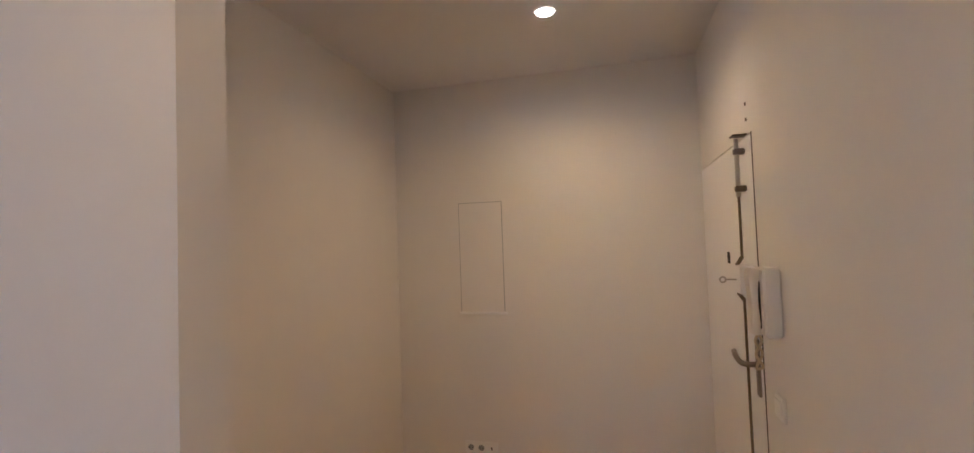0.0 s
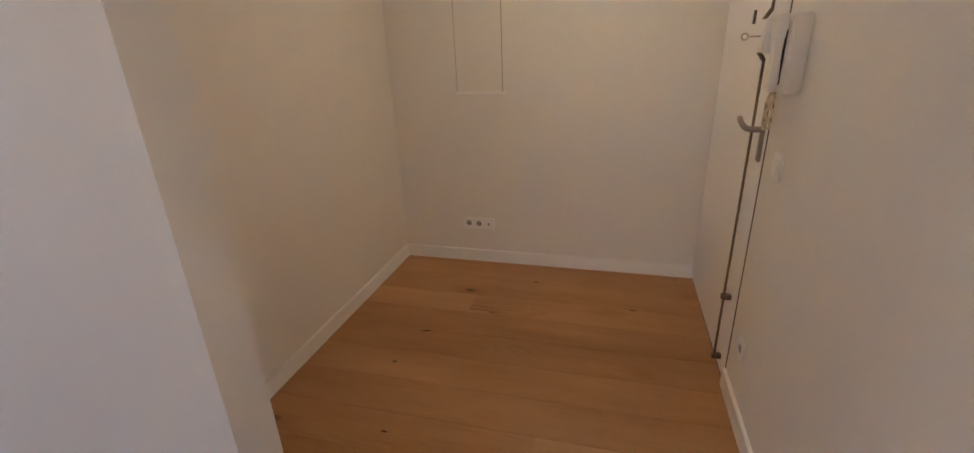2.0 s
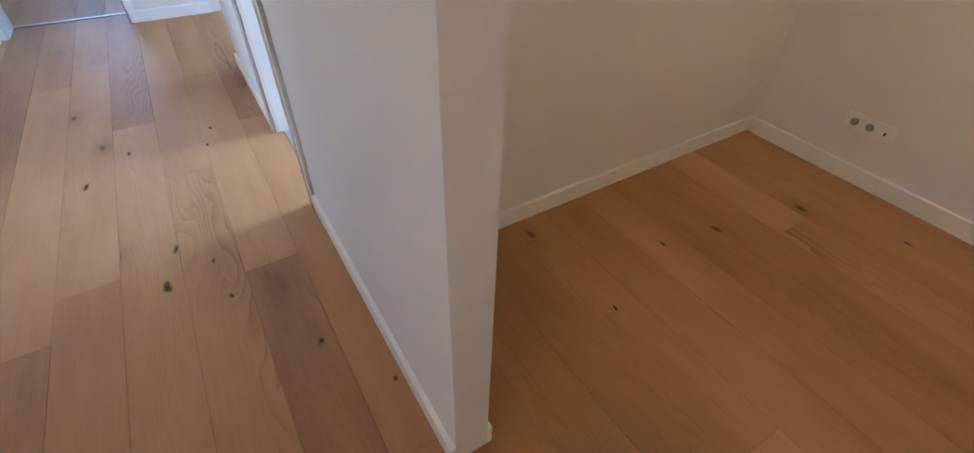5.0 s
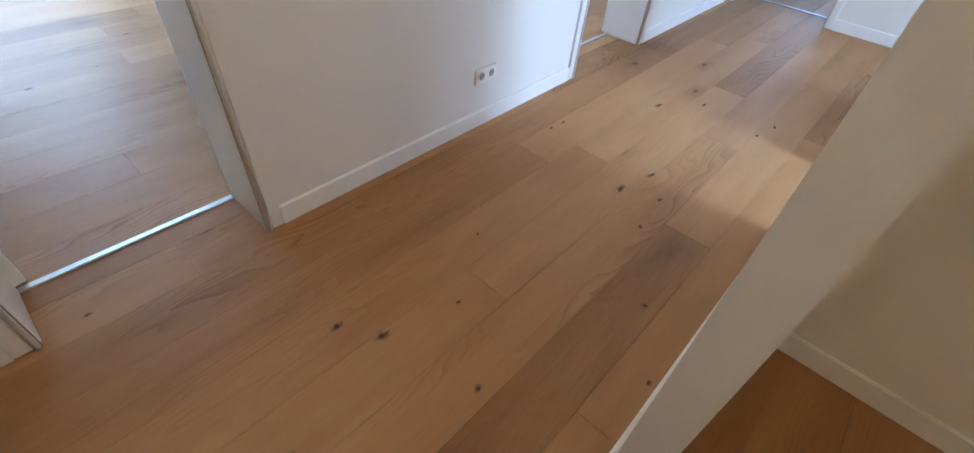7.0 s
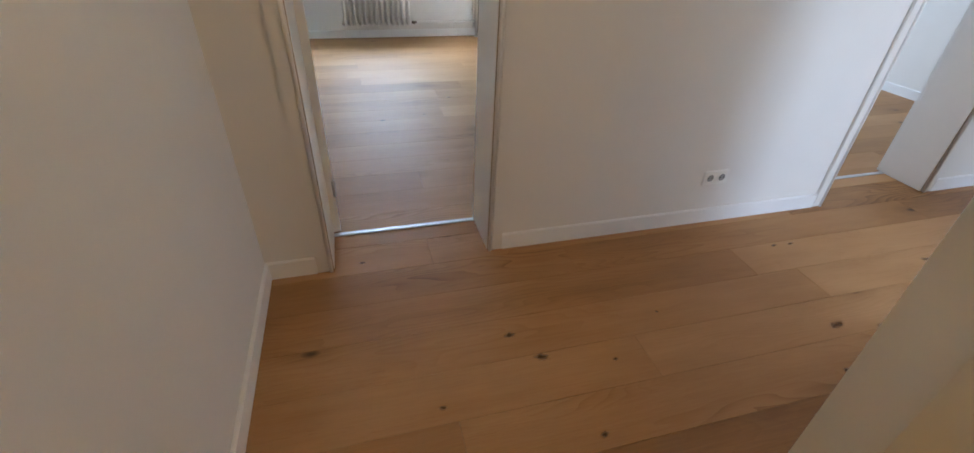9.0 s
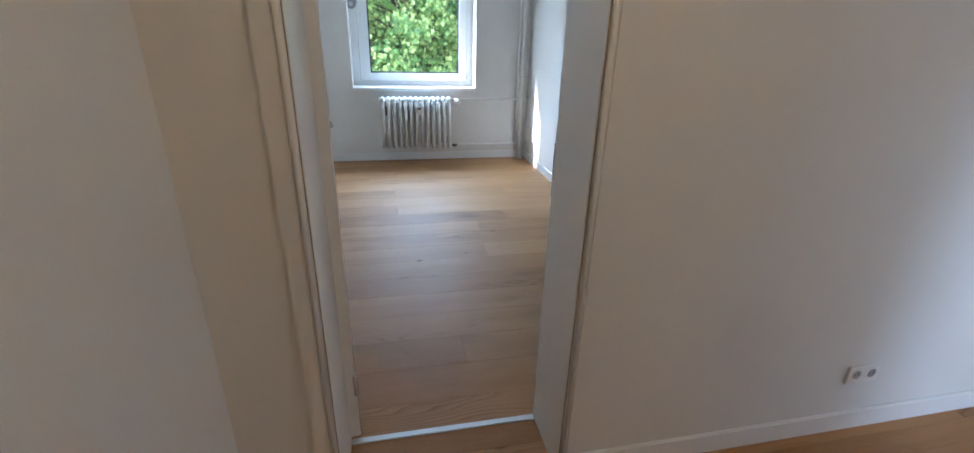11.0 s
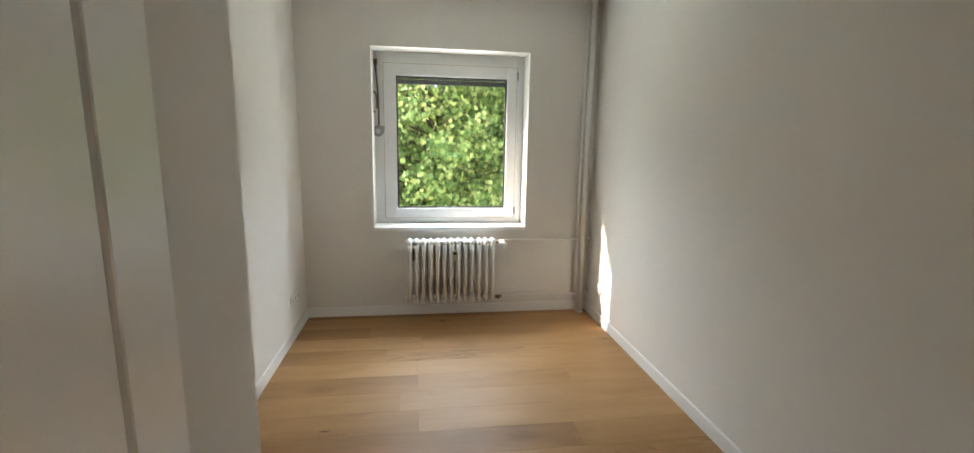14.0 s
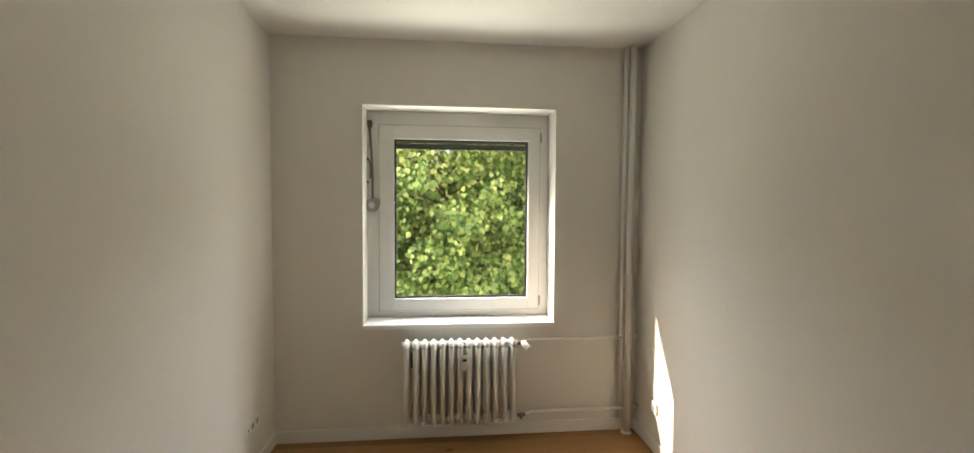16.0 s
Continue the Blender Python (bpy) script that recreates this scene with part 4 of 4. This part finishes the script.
lay(0, 5.54, -1.42, 0.250, -0.445, 3, floor, HALL)
lay(0, AX, AY, -1.42, -0.445, 4, floor, ALCOVE)
lay(RX0, RX1, 0.256, RY, 1.245, 5, floor, BEDROOM, 0.2085)
lay(RX1 + 0.1, 5.38, 0.246, RY, 1.10, 6, floor_far)
lay(AX + 0.1, EX, -4.5, -1.42, -0.445, 7, floor_far)
lay(5.56, 8.0, -2.0, 0.6, -0.445, 8, floor_far)


knot_disc = bpy.data.meshes.new("knot")
knot_disc.from_pydata([(math.cos(2 * math.pi * i / 20), math.sin(2 * math.pi * i / 20), 0) for i in range(20)], [], [tuple(range(20))])
knot_disc.materials.append(M_KNOT)


def knot(x, y, length, width, seed):
    rng = random.Random(seed)
    ob = new("knot", knot_disc)
    ob.parent = floor
    ob.location = (x, y, 0.0004)
    ob.rotation_euler = (0, 0, rng.uniform(-0.3, 0.3))
    ob.scale = (1.9 * length, 1.6 * width, 1)


for i, (x, y, a, b) in enumerate(((0.970, -0.657, .022, .016), (0.889, -0.533, .018, .013), (0.592, -0.777, .011, .009), (1.053, -0.984, .012, .010),
                                  (1.226, -0.727, .009, .008), (2.019, -0.966, .012, .010), (2.174, -0.779, .028, .014), (2.369, -0.825, .026, .010),
                                  (3.0, -0.53, .030, .011), (1.505, -0.548, .006, .006), (2.333, -0.272, .015, .008), (2.427, -0.278, .016, .007),
                                  (0.382, 0.018, .012, .008), (1.673, -1.178, .012, .010), (1.426, -1.33, .009, .008), (1.428, -2.50, .012, .008),
                                  (1.375, -2.765, .024, .010), (1.283, -2.10, .013, .008), (3.214, -0.703, .02, .009), (3.289, -1.079, .018, .009),
                                  (3.121, -1.041, .013, .009), (2.234, -0.939, .013, .009), (0.91, -3.387, .020, .008), (0.352, -3.171, .022, .007),
                                  (0.611, 1.66, .016, .012), (1.185, 2.075, .016, .009), (0.007, 2.554, .024, .009), (-0.012, 1.952, .02, .01), (0.127, 1.766, .011, .008), (0.926, 1.73, .01, .008))):
    knot(x, y, a, b, 100 + i)
